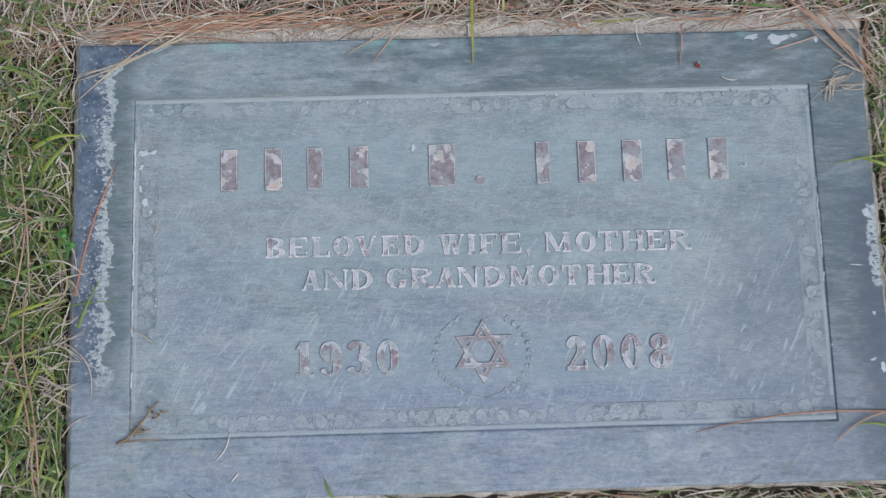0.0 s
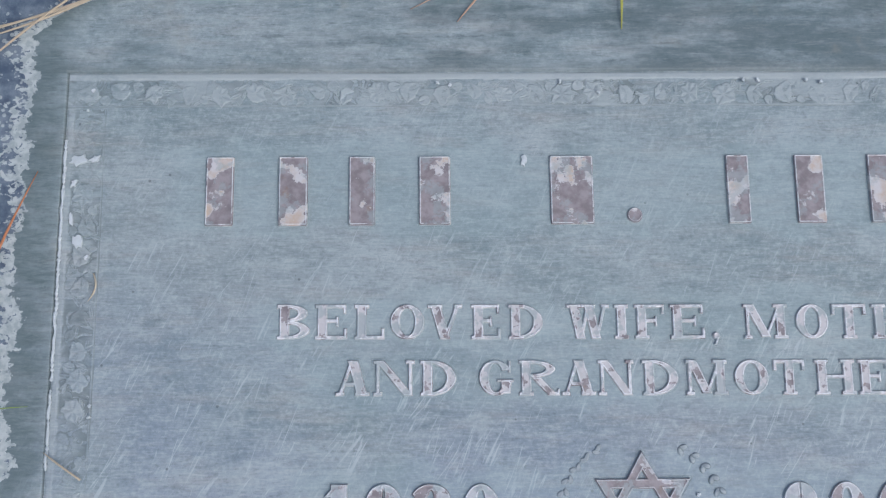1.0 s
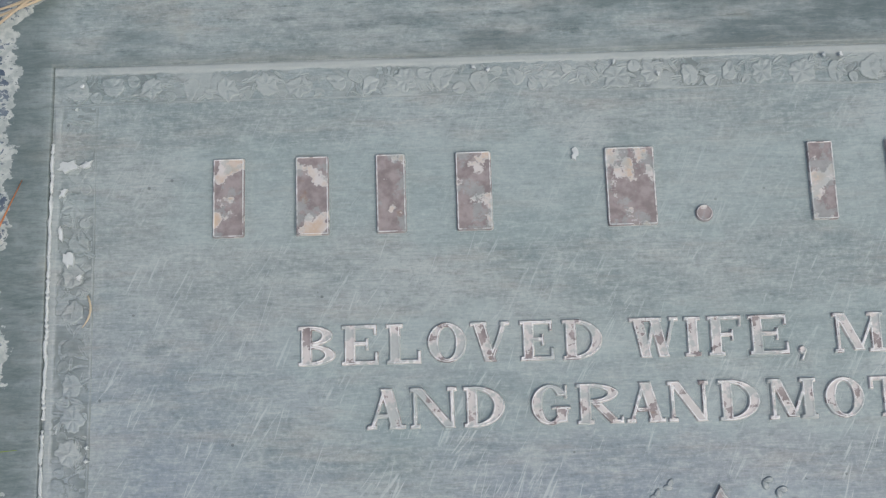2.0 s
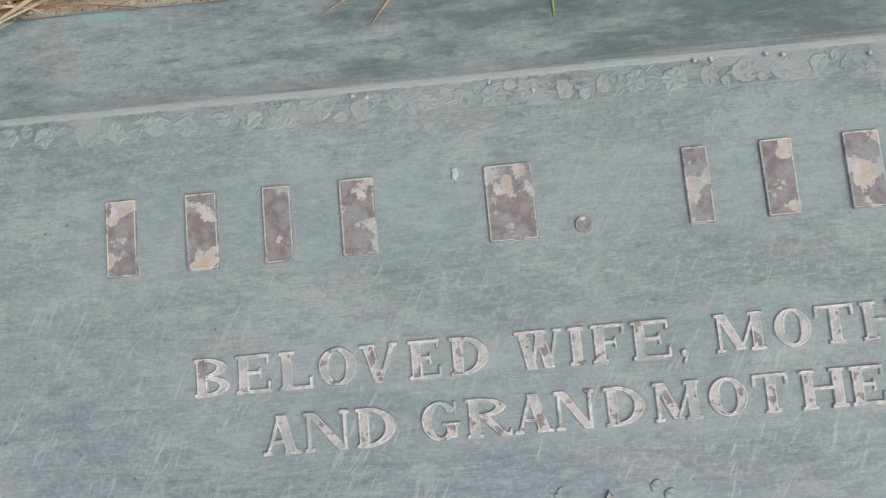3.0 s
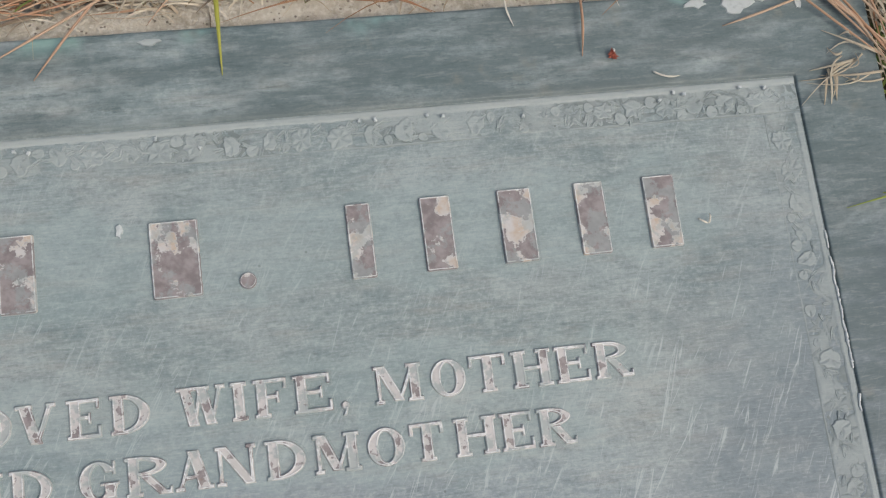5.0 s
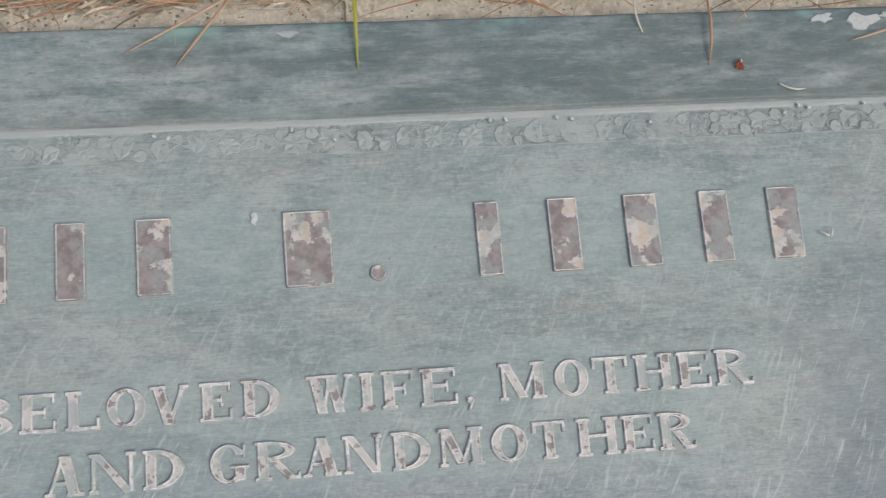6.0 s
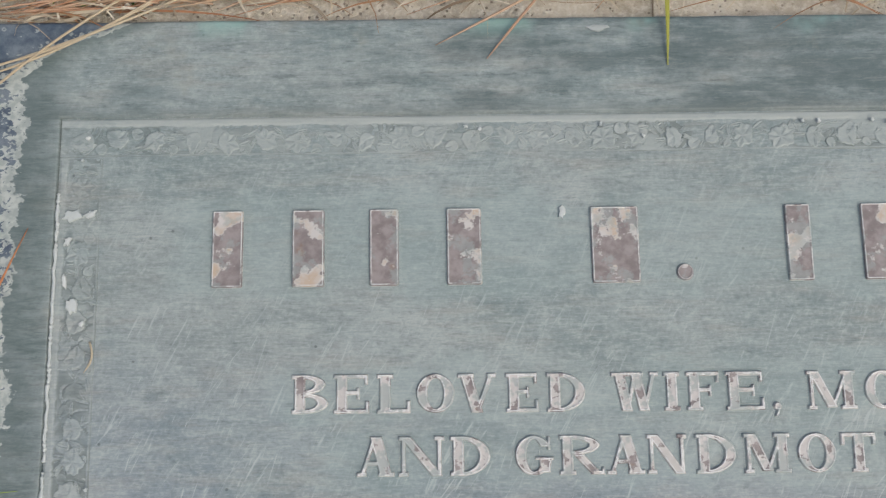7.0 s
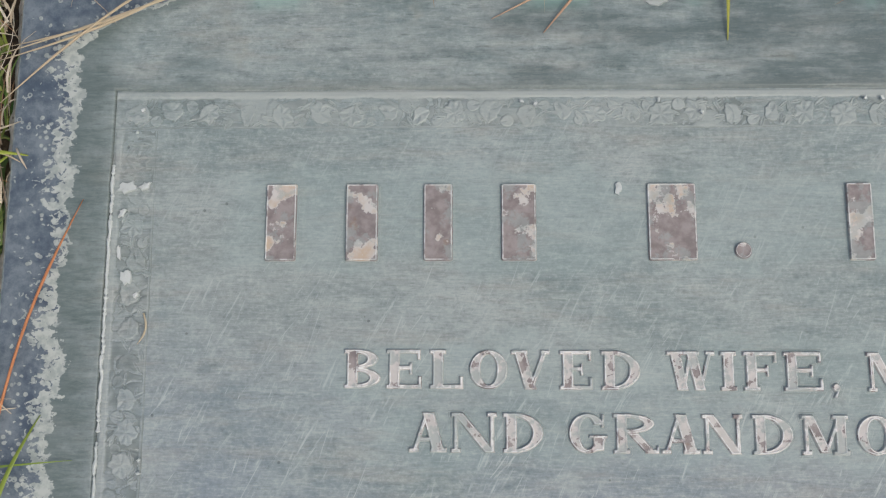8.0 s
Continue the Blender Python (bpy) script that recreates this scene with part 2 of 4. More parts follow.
def letter_material(name, coat, share, crown, size=85, bright=0.9, pale_end=(0.53, 0.515, 0.495), green=0.0):
    """Bare brown-violet bronze with a flaking pale coat."""
    n = Nodes(name)
    flake = n.math("ADD", n.noise(size, 5, 0.6), n.math("MULTIPLY", n.noise(330, 3, 0.6), 0.16))
    bare = n.mix(n.ramp(n.noise(240, 4), 0.3, 0.7), (0.19, 0.165, 0.163), (0.30, 0.268, 0.262))
    bare = n.mix(n.math("MULTIPLY", n.ramp(n.noise(110, 3), 0.66, 0.74), 0.4), bare, (0.24, 0.15, 0.075))
    pale = n.mix(n.ramp(n.noise(180, 4), 0.3, 0.7), coat, pale_end)
    kept = n.ramp(flake, share, share + 0.015)
    rim = n.math("MULTIPLY", n.ramp(flake, share - 0.015, share), n.ramp(flake, share + 0.04, share + 0.01))
    colour = n.mix(kept, bare, pale)
    colour = n.mix(n.math("MULTIPLY", rim, 0.6), colour, (0.52, 0.52, 0.5))
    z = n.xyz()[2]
    # edge highlight painted in: the raised bead is coloured nearly white
    worn_or_lit = n.math("MULTIPLY", n.ramp(z, crown + 0.00006, crown + 0.00018), n.ramp(n.noise(190, 4), 0.36, 0.5))
    colour = n.mix(n.math("MULTIPLY", worn_or_lit, bright), colour, (0.70, 0.72, 0.71))
    # patina creeping over parts of the face
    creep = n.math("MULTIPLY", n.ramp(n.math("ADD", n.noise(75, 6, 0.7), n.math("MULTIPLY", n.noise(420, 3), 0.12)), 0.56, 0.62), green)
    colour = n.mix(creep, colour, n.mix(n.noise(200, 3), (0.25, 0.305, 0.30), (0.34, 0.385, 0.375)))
    # patina by height on the sides; shade and light painted round the foot
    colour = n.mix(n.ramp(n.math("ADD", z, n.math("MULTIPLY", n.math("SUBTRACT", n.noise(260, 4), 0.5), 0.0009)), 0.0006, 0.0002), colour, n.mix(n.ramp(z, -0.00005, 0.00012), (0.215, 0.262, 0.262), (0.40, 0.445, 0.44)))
    return n.done(colour, 0.42, n.math("ADD", kept, n.noise(500, 3)), 0.25, 0.0005)


def plant_material(name, tones, rough=0.6):
    """Blades or needles: a tone for each piece, streaked along its length."""
    n = Nodes(name)
    pick = n.tree.nodes.new("ShaderNodeValToRGB")
    n.put(pick.inputs[0], n.island())
    ramp = pick.color_ramp
    while len(ramp.elements) < len(tones):
        ramp.elements.new(0.5)
    for k, tone in enumerate(tones):
        ramp.elements[k].position = k / (len(tones) - 1)
        ramp.elements[k].color = (*tone, 1.0)
    spots = n.noise(350, 4, 0.6)
    colour = n.mix(n.ramp(spots, 0.5, 0.8, 0.0, 0.45), pick.outputs[0], (0.12, 0.085, 0.05))
    return n.done(colour, rough, n.noise(900, 2), 0.15, 0.0004, specular=0.3)


def thing_tone(name, one, two, rough=0.6):
    """A thing of one stuff, each copy a little different."""
    n = Nodes(name)
    colour = n.mix(n.random(), one, two)
    colour = n.mix(n.ramp(n.noise(420, 4, 0.65), 0.5, 0.8, 0.0, 0.4), colour, tuple(0.45 * v for v in one))
    return n.done(colour, rough, n.noise(800, 2), 0.2, 0.0004, specular=0.35)


def concrete_material():
    n = Nodes("old_concrete")
    colour = n.mix(n.ramp(n.noise(30, 6, 0.6), 0.3, 0.7), (0.47, 0.425, 0.34), (0.60, 0.56, 0.47))
    colour = n.mix(n.ramp(n.noise(420, 3, 0.6), 0.4, 0.75), colour, (0.68, 0.65, 0.58))
    colour = n.mix(n.ramp(n.noise(70, 7, 0.7), 0.50, 0.68, 0.0, 0.6), colour, (0.25, 0.215, 0.165))
    pits = n.cells(380).outputs["Distance"]
    pit = n.math("MULTIPLY", n.ramp(pits, 0.3, 0.2), n.math("GREATER_THAN", n.noise(120, 2), 0.53))
    colour = n.mix(n.math("MULTIPLY", pit, 0.6), colour, (0.12, 0.085, 0.065))
    return n.done(colour, 0.9, n.math("SUBTRACT", n.noise(300, 5, 0.65), pit), 0.8, 0.003)


def ground_material():
    n = Nodes("soil_and_thatch")
    colour = n.mix(n.ramp(n.noise(60, 6, 0.65), 0.35, 0.65), (0.018, 0.013, 0.008), (0.065, 0.048, 0.03))
    colour = n.mix(n.ramp(n.noise(6, 5, 0.6), 0.45, 0.62, 0.0, 0.6), colour, (0.06, 0.085, 0.025))
    x, y, _ = n.xyz()
    away = n.math("SQRT", n.math("ADD", n.math("MULTIPLY", x, x), n.math("MULTIPLY", y, y)))
    lawn = n.mix(n.ramp(n.noise(9, 7, 0.7), 0.36, 0.64), (0.26, 0.215, 0.135), (0.095, 0.135, 0.045))
    lawn = n.mix(n.ramp(n.noise(140, 5, 0.7), 0.4, 0.7, 0.0, 0.7), lawn, (0.05, 0.042, 0.022))
    colour = n.mix(n.ramp(away, 0.5, 1.1), colour, lawn)
    return n.done(colour, 0.95, n.noise(200, 5, 0.7), 0.7, 0.004)


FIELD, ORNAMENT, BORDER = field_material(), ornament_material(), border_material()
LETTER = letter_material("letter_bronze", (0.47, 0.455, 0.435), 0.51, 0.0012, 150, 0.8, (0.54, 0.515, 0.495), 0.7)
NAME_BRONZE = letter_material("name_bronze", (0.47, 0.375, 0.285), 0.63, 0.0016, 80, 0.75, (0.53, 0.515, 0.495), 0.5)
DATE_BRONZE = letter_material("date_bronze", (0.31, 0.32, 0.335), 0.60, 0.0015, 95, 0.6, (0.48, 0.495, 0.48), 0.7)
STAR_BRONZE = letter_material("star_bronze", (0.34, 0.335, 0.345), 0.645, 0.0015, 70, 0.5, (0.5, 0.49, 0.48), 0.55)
CONCRETE, GROUND = concrete_material(), ground_material()
STRAW = plant_material("dead_grass", [(0.42, 0.35, 0.25), (0.62, 0.555, 0.43), (0.14, 0.10, 0.065), (0.54, 0.465, 0.34), (0.70, 0.65, 0.54), (0.25, 0.19, 0.125), (0.47, 0.40, 0.29), (0.33, 0.27, 0.20)])
GREEN = plant_material("live_grass", [(0.045, 0.105, 0.024), (0.125, 0.21, 0.045), (0.050, 0.115, 0.034), (0.25, 0.30, 0.055), (0.035, 0.075, 0.022), (0.15, 0.20, 0.065), (0.32, 0.34, 0.10), (0.15, 0.23, 0.05)], 0.45)
LITTER = plant_material("needle_litter", [(0.30, 0.145, 0.07), (0.38, 0.22, 0.12), (0.22, 0.11, 0.06), (0.42, 0.28, 0.17)], 0.5)
NEEDLE = thing_tone("pine_needle", (0.39, 0.205, 0.115), (0.47, 0.345, 0.24), 0.45)
ORANGE_NEEDLE = thing_tone("orange_needle", (0.46, 0.175, 0.070), (0.48, 0.20, 0.085), 0.45)
RIBBON = thing_tone("straw_ribbon", (0.52, 0.47, 0.36), (0.38, 0.32, 0.23))
PALE_STRAW = thing_tone("pale_straw", (0.60, 0.53, 0.40), (0.44, 0.36, 0.24))
BLADE = thing_tone("fresh_blade", (0.29, 0.34, 0.05), (0.15, 0.23, 0.045), 0.4)
YELLOW_BLADE = thing_tone("yellow_blade", (0.30, 0.315, 0.05), (0.33, 0.33, 0.06), 0.4)
WHITE_STALK = thing_tone("bleached_stalk", (0.72, 0.69, 0.60), (0.60, 0.56, 0.46))
CRUMPLED = thing_tone("crumpled_leaf", (0.24, 0.165, 0.085), (0.33, 0.24, 0.14))
LIME_WHITE = thing_tone("white_lime", (0.47, 0.51, 0.50), (0.58, 0.61, 0.60), 0.8)
LEAF = thing_tone("clover_green", (0.06, 0.17, 0.03), (0.09, 0.22, 0.04), 0.4)
LIME = thing_tone("lime_crust", (0.36, 0.395, 0.385), (0.48, 0.51, 0.50), 0.8)
RED = thing_tone("red_bud", (0.29, 0.075, 0.045), (0.29, 0.09, 0.06))
BARK = thing_tone("dark_bark", (0.07, 0.05, 0.035), (0.12, 0.08, 0.05), 0.9)


# ---- mesh helpers ----
def mesh_object(name, verts, faces, material, parent=None, label="", smooth=True):
    me = bpy.data.meshes.new(name)
    me.from_pydata([tuple(v) for v in verts], [], faces)
    me.materials.append(material)
    if smooth:
        me.polygons.foreach_set("use_smooth", [True] * len(me.polygons))
    me.update()
    ob = new(name, me)
    ob.parent = parent
    return tagged(ob, label)


def shared(name, ob, parent, m):
    """Another piece on the same mesh."""
    twin = new(name, ob.data)
    twin.parent = parent
    twin.matrix_basis = m
    return twin


def empty(name):
    ob = new(name)
    ob.empty_display_size = 0.02
    return ob


def tube(points, radii, sides=5):
    """Vertices and faces of a tapered tube along points."""
    verts, faces = [], []
    pts = [Vector(p) for p in points]
    for k, p in enumerate(pts):
        ahead = (pts[min(k + 1, len(pts) - 1)] - pts[max(k - 1, 0)]).normalized()
        side = ahead.cross(Vector((0, 0, 1)))
        side = side.normalized() if side.length > 1e-5 else Vector((1, 0, 0))
        up = side.cross(ahead)
        for s in range(sides):
            w = 2 * math.pi * s / sides
            verts.append(p + (side * math.cos(w) + up * math.sin(w)) * radii[k])
    for k in range(len(pts) - 1):
        for s in range(sides):
            q = (s + 1) % sides
            faces.append((k * sides + s, k * sides + q, (k + 1) * sides + q, (k + 1) * sides + s))
    faces.append(tuple(range(sides))[::-1])
    faces.append(tuple((len(pts) - 1) * sides + s for s in range(sides)))
    return verts, faces


# ---- ground, one sheet to the horizon ----
def build_ground():
    steps = np.concatenate([np.linspace(0, 0.6, 41), 0.6 * 1.28 ** np.arange(1, 34)])
    axis = np.concatenate([-steps[:0:-1], steps])
    n = len(axis)
    verts = []
    for y in axis:
        for x in axis:
            r = math.hypot(x, y)
            h = 0.006 * noise.noise((x * 25, y * 25, 0)) if r < 2 else 0.0
            verts.append((x, y, -0.024 + h + (0.05 * noise.noise((x * 0.5, y * 0.5, 3)) if r > 1.5 else 0.0)))
    faces = [(j * n + i, j * n + i + 1, (j + 1) * n + i + 1, (j + 1) * n + i) for j in range(n - 1) for i in range(n - 1)]
    ob = mesh_object("ground", verts, faces, GROUND)
    return tagged(ob, "brown soil and matted thatch of a cemetery lawn", "ground", kind="structure")


build_ground()


# ---- concrete base under the plaque ----
def build_base():
    x0, x1, y0, y1, top = -0.312, 0.313, -0.1815, 0.193, -0.0085
    nx, ny = 160, 100
    verts, faces = [], []
    for j in range(ny + 1):
        for i in range(nx + 1):
            x, y = x0 + (x1 - x0) * i / nx, y0 + (y1 - y0) * j / ny
            d = min(x - x0, x1 - x, y - y0, y1 - y)
            z = top - 0.006 * max(0.0, 1 - d / 0.008) ** 2 + 0.0022 * noise.noise((x * 130, y * 130, 1)) + 0.0012 * noise.noise((x * 240, y * 240, 3)) + 0.001 * noise.noise((x * 40, y * 40, 5))
            if j in (0, ny) or i in (0, nx):
                x += 0.002 * noise.noise((y * 90, x * 90, 2))
                y += 0.002 * noise.noise((x * 90, y * 90, 7))
            verts.append((x, y, min(z, top)))
    w = nx + 1
    faces = [(j * w + i, j * w + i + 1, (j + 1) * w + i + 1, (j + 1) * w + i) for j in range(ny) for i in range(nx)]
    rim = [i for i in range(w)] + [j * w + nx for j in range(1, ny + 1)] + [ny * w + i for i in range(nx - 1, -1, -1)] + [j * w for j in range(ny - 1, 0, -1)]
    base = len(verts)
    verts += [(verts[k][0], verts[k][1], -0.09) for k in rim]
    for k in range(len(rim)):
        q = (k + 1) % len(rim)
        faces.append((rim[q], rim[k], base + k, base + q))
    ob = mesh_object("concrete_base", verts, faces, CONCRETE)
    return tagged(ob, "weathered tan concrete base slab set flush in the lawn", "slab")


build_base()

# ---- the bronze plaque ----
X0, X1, Y0, Y1 = -0.305, 0.305, -0.1785, 0.1705  # outer edge
PX0, PX1, PY0, PY1 = -0.261, 0.261, -0.1335, 0.1260  # sunk panel
plaque = tagged(empty("grave_plaque"), "flat weathered blue-green bronze grave plaque on a concrete base", "grave marker")


def build_border():
    """The outer frame: rounded rim, faintly dished face and a small step down to the panel."""
    profile = [(0.0, -0.0085), (0.0, -0.0008), (0.0006, 0.0002), (0.0018, 0.0006), (0.0024, 0.00065), (0.003, 0.00067), (0.010, 0.0009), (0.030, 0.0010), (0.0405, 0.0010), (0.0428, 0.0010)]
    profile += [(0.0434, 0.0009), (0.0437, 0.0006), (0.0440, -0.0002), (0.0445, -0.0010)]
    per = 90
    rings = []
    for d, z in profile:
        f = d / 0.0445
        ax0, ax1 = X0 + (PX0 - X0) * f, X1 + (PX1 - X1) * f
        ay0, ay1 = Y0 + (PY0 - Y0) * f, Y1 + (PY1 - Y1) * f
        ring = []
        for side, ((sx, sy), (ex, ey)) in enumerate((((ax0, ay0), (ax1, ay0)), ((ax1, ay0), (ax1, ay1)), ((ax1, ay1), (ax0, ay1)), ((ax0, ay1), (ax0, ay0)))):
            for k in range(per):
                x, y = sx + (ex - sx) * k / per, sy + (ey - sy) * k / per
                worn_or_lit = 0.0005 * noise.noise((x * 18, y * 18, 0)) + (0.0005 * noise.noise((x * 120, y * 120, 4)) if d < 0.002 else 0.0)
                deep = max(z, 0.0 + 0.0002 * noise.noise((x * 70, y * 70, 12))) if d > 0.0436 and side % 2 == 0 else z
                ring.append((x, y, deep + (worn_or_lit if z > -0.0009 else 0.0)))
        rings.append(ring)
    n = per * 4
    verts = [v for ring in rings for v in ring]
    faces = [(r * n + k, r * n + (k + 1) % n, (r + 1) * n + (k + 1) % n, (r + 1) * n + k) for r in range(len(rings) - 1) for k in range(n)]
    return mesh_object("border", verts, faces, BORDER, plaque, "dark blue-grey bronze rim with pale ragged lime crust")


def build_field():
    """The panel with the lettering, slightly uneven."""
    nx, ny = 180, 90
    verts = []
    for j in range(ny + 1):
        for i in range(nx + 1):
            x, y = PX0 + (PX1 - PX0) * i / nx, PY0 + (PY1 - PY0) * j / ny
            verts.append((x, y, 0.0003 * noise.noise((x * 22, y * 22, 9)) + 0.00012 * noise.noise((x * 110, y * 110, 2))))
    w = nx + 1
    faces = [(j * w + i, j * w + i + 1, (j + 1) * w + i + 1, (j + 1) * w + i) for j in range(ny) for i in range(nx)]
    return mesh_object("panel", verts, faces, FIELD, plaque, "streaked grey-green bronze panel with pale run marks")


build_border()
panel = build_field()


# ---- raised characters: outlines as distance fields, raised with soft cast edges ----
def box(u, v, x0, y0, x1, y1):
    dx, dy = np.abs(u - (x0 + x1) / 2) - (x1 - x0) / 2, np.abs(v - (y0 + y1) / 2) - (y1 - y0) / 2
    return np.hypot(np.maximum(dx, 0), np.maximum(dy, 0)) + np.minimum(np.maximum(dx, dy), 0)


def bar(u, v, xa, ya, xb, yb, wide):
    """A slanted stroke with level ends, of the given width measured level."""
    mid = xa + (xb - xa) * (v - ya) / (yb - ya)
    lean = abs(yb - ya) / math.hypot(xb - xa, yb - ya)
    return np.maximum((np.abs(u - mid) - wide / 2) * lean, np.maximum(min(ya, yb) - v, v - max(ya, yb)))


def oval(u, v, cx, cy, rx, ry):
    k0 = np.hypot((u - cx) / rx, (v - cy) / ry)
    k1 = np.hypot((u - cx) / rx**2, (v - cy) / ry**2) + 1e-9
    return k0 * (k0 - 1) / k1


def ring(u, v, cx, cy, rx, ry, thick, thin):
    return np.maximum(oval(u, v, cx, cy, rx, ry), -oval(u, v, cx, cy, rx - thick, ry - thin))


T, t_, S, OV = 0.285, 0.115, 0.115, 0.07  # stem, hairline, serif height, serif reach


def foot(u, v, x, wide=T, top=True, bottom=True, reach=OV):
    parts = []
    if bottom:
        parts.append(box(u, v, x - wide / 2 - reach, 0, x + wide / 2 + reach, S))
    if top:
        parts.append(box(u, v, x - wide / 2 - reach, 1 - S, x + wide / 2 + reach, 1))
    return parts


def stem(u, v, x, wide=T, **more):
    return [box(u, v, x - wide / 2, 0, x + wide / 2, 1), *foot(u, v, x, wide, **more)]


def glyph(c, u, v, w):
    """Distance field of one character in a box w wide and 1 high; below 0 inside."""
    L = OV + T / 2  # the left stem's middle
    low = np.minimum.reduce
    if c == "I":
        return low(stem(u, v, w / 2))
    if c in "EFL":
        g = stem(u, v, L)
        if c in "EL":
            g += [box(u, v, L, 0, w - 0.02, S), box(u, v, w - 0.10, 0, w, 0.32)]
        if c in "EF":
            g += [box(u, v, L, 1 - S, w - 0.04, 1), box(u, v, w - 0.12, 0.72, w - 0.03, 1), box(u, v, L, 0.47, w - 0.26, 0.47 + S), box(u, v, w - 0.32, 0.36, w - 0.24, 0.66)]
        return low(g)
    if c in "BRD":
        g = stem(u, v, L)
        x = L + T * 0.3
        right = x - u
        if c == "D":
            g += [np.maximum(ring(u, v, x, 0.5, w - x, 0.5, T, S), right)]
        else:
            g += [np.maximum(ring(u, v, x, 0.745, w - x - 0.06, 0.255, T, S), right)]
        if c == "B":
            g += [np.maximum(ring(u, v, x, 0.27, w - x, 0.27, T, S), right)]
        if c == "R":
            g += [bar(u, v, w - T * 0.62, 0.05, x + 0.18, 0.52, T), box(u, v, w - T - 0.02, 0, w + 0.02, S), box(u, v, w - 0.03, 0, w + 0.05, 0.2)]
        return low(g)
    if c in "O0":
        return ring(u, v, w / 2, 0.5, w / 2, 0.5, T * (1.0 if c == "O" else 0.88), t_)
    if c == "G":
        o = ring(u, v, w / 2, 0.5, w / 2, 0.5, T, t_)
        o = np.maximum(o, -box(u, v, w * 0.6, 0.40, w + 0.3, 0.70))
        return low([o, box(u, v, w - 0.13, 0.64, w - 0.05, 0.97), box(u, v, w - T - 0.06, 0.06, w - 0.06, 0.44), box(u, v, w - T - 0.16, 0.38, w + 0.03, 0.46)])
    if c == "V":
        return low([bar(u, v, L, 1, w / 2, 0, T * 1.1), bar(u, v, w - OV - 0.05, 1, w / 2, 0, t_ * 1.2), *foot(u, v, L, bottom=False), *foot(u, v, w - OV - 0.05, t_, bottom=False)])
    if c == "W":
        a, b, m = w * 0.33, w * 0.69, w * 0.51
        return low([bar(u, v, L, 1, a, 0, T), bar(u, v, m, 1, a, 0, t_), bar(u, v, m, 1, b, 0, T), bar(u, v, w - OV - 0.05, 1, b, 0, t_), *foot(u, v, L, bottom=False), *foot(u, v, w - OV - 0.05, t_, bottom=False), *foot(u, v, m, T, bottom=False)])
    if c == "M":
        r = w - L
        return low([*stem(u, v, OV + 0.06, t_), bar(u, v, OV + 0.12, 1, w / 2, 0.05, T), bar(u, v, r, 1, w / 2, 0.05, t_), *stem(u, v, r)])
    if c == "N":
        r = w - OV - 0.05
        return low([*stem(u, v, OV + 0.06, t_), bar(u, v, OV + 0.1, 1, r - 0.05, 0, T), *stem(u, v, r, t_, bottom=False)])
    if c == "H":
        return low([*stem(u, v, L), *stem(u, v, w - L), box(u, v, L, 0.46, w - L, 0.46 + S)])
    if c == "T":
        return low([*stem(u, v, w / 2, top=False), box(u, v, 0.02, 1 - S, w - 0.02, 1), box(u, v, 0, 0.68, t_, 1), box(u, v, w - t_, 0.68, w, 1)])
    if c == "A":
        return low([bar(u, v, w / 2 - 0.02, 1, OV + 0.05, 0, t_), bar(u, v, w / 2, 1, w - L, 0, T * 1.1), box(u, v, w * 0.28, 0.27, w * 0.7, 0.27 + S), *foot(u, v, OV + 0.05, t_, top=False), *foot(u, v, w - L, top=False)])
    if c == ",":
        return low([oval(u, v, w / 2, 0.1, 0.11, 0.11), bar(u, v, w / 2 + 0.05, 0.1, w / 2 - 0.04, -0.16, 0.09)])
    if c == ".":
        return oval(u, v, w / 2, 0.11, 0.11, 0.11)
    if c == "1":
        return low([*stem(u, v, w * 0.55, top=False, reach=0.11), bar(u, v, w * 0.55, 1, w * 0.12, 0.78, 0.12)])
    if c == "8":
        return low([ring(u, v, w / 2, 0.745, w / 2 - 0.03, 0.255, T * 0.85, S), ring(u, v, w / 2, 0.27, w / 2, 0.27, T * 0.95, S)])
    if c == "3":
        o = low([ring(u, v, w * 0.45, 0.745, w * 0.5, 0.255, T, S), ring(u, v, w * 0.45, 0.27, w * 0.55, 0.27, T, S)])
        o = np.maximum(o, -box(u, v, -0.3, 0.22, w * 0.44, 0.80))
        return low([o, oval(u, v, 0.12, 0.80, 0.12, 0.075), oval(u, v, 0.12, 0.20, 0.12, 0.08)])
    if c == "9":
        o = np.maximum(ring(u, v, w / 2, 0.5, w / 2, 0.5, T, S), -box(u, v, -0.3, 0.14, w * 0.55, 0.62))
        return low([ring(u, v, w * 0.47, 0.69, w * 0.47, 0.31, T, S), np.maximum(o, -box(u, v, -1, 0.62, w * 0.55, 1.2)), oval(u, v, 0.12, 0.17, 0.10, 0.07)])
    if c == "2":
        o = np.maximum(ring(u, v, w * 0.48, 0.70, w * 0.48, 0.30, T, S), -box(u, v, -0.3, 0.2, w * 0.5, 0.70))
        return low([o, oval(u, v, 0.13, 0.73, 0.13, 0.1), bar(u, v, 0.1, 0.06, w - 0.17, 0.62, 0.16), box(u, v, 0.0, 0, w - 0.02, 0.15), box(u, v, w - 0.09, 0, w, 0.3)])
    return box(u, v, 0.04, 0.0, w - 0.04, 1.0) - 0.03  # a plain bar


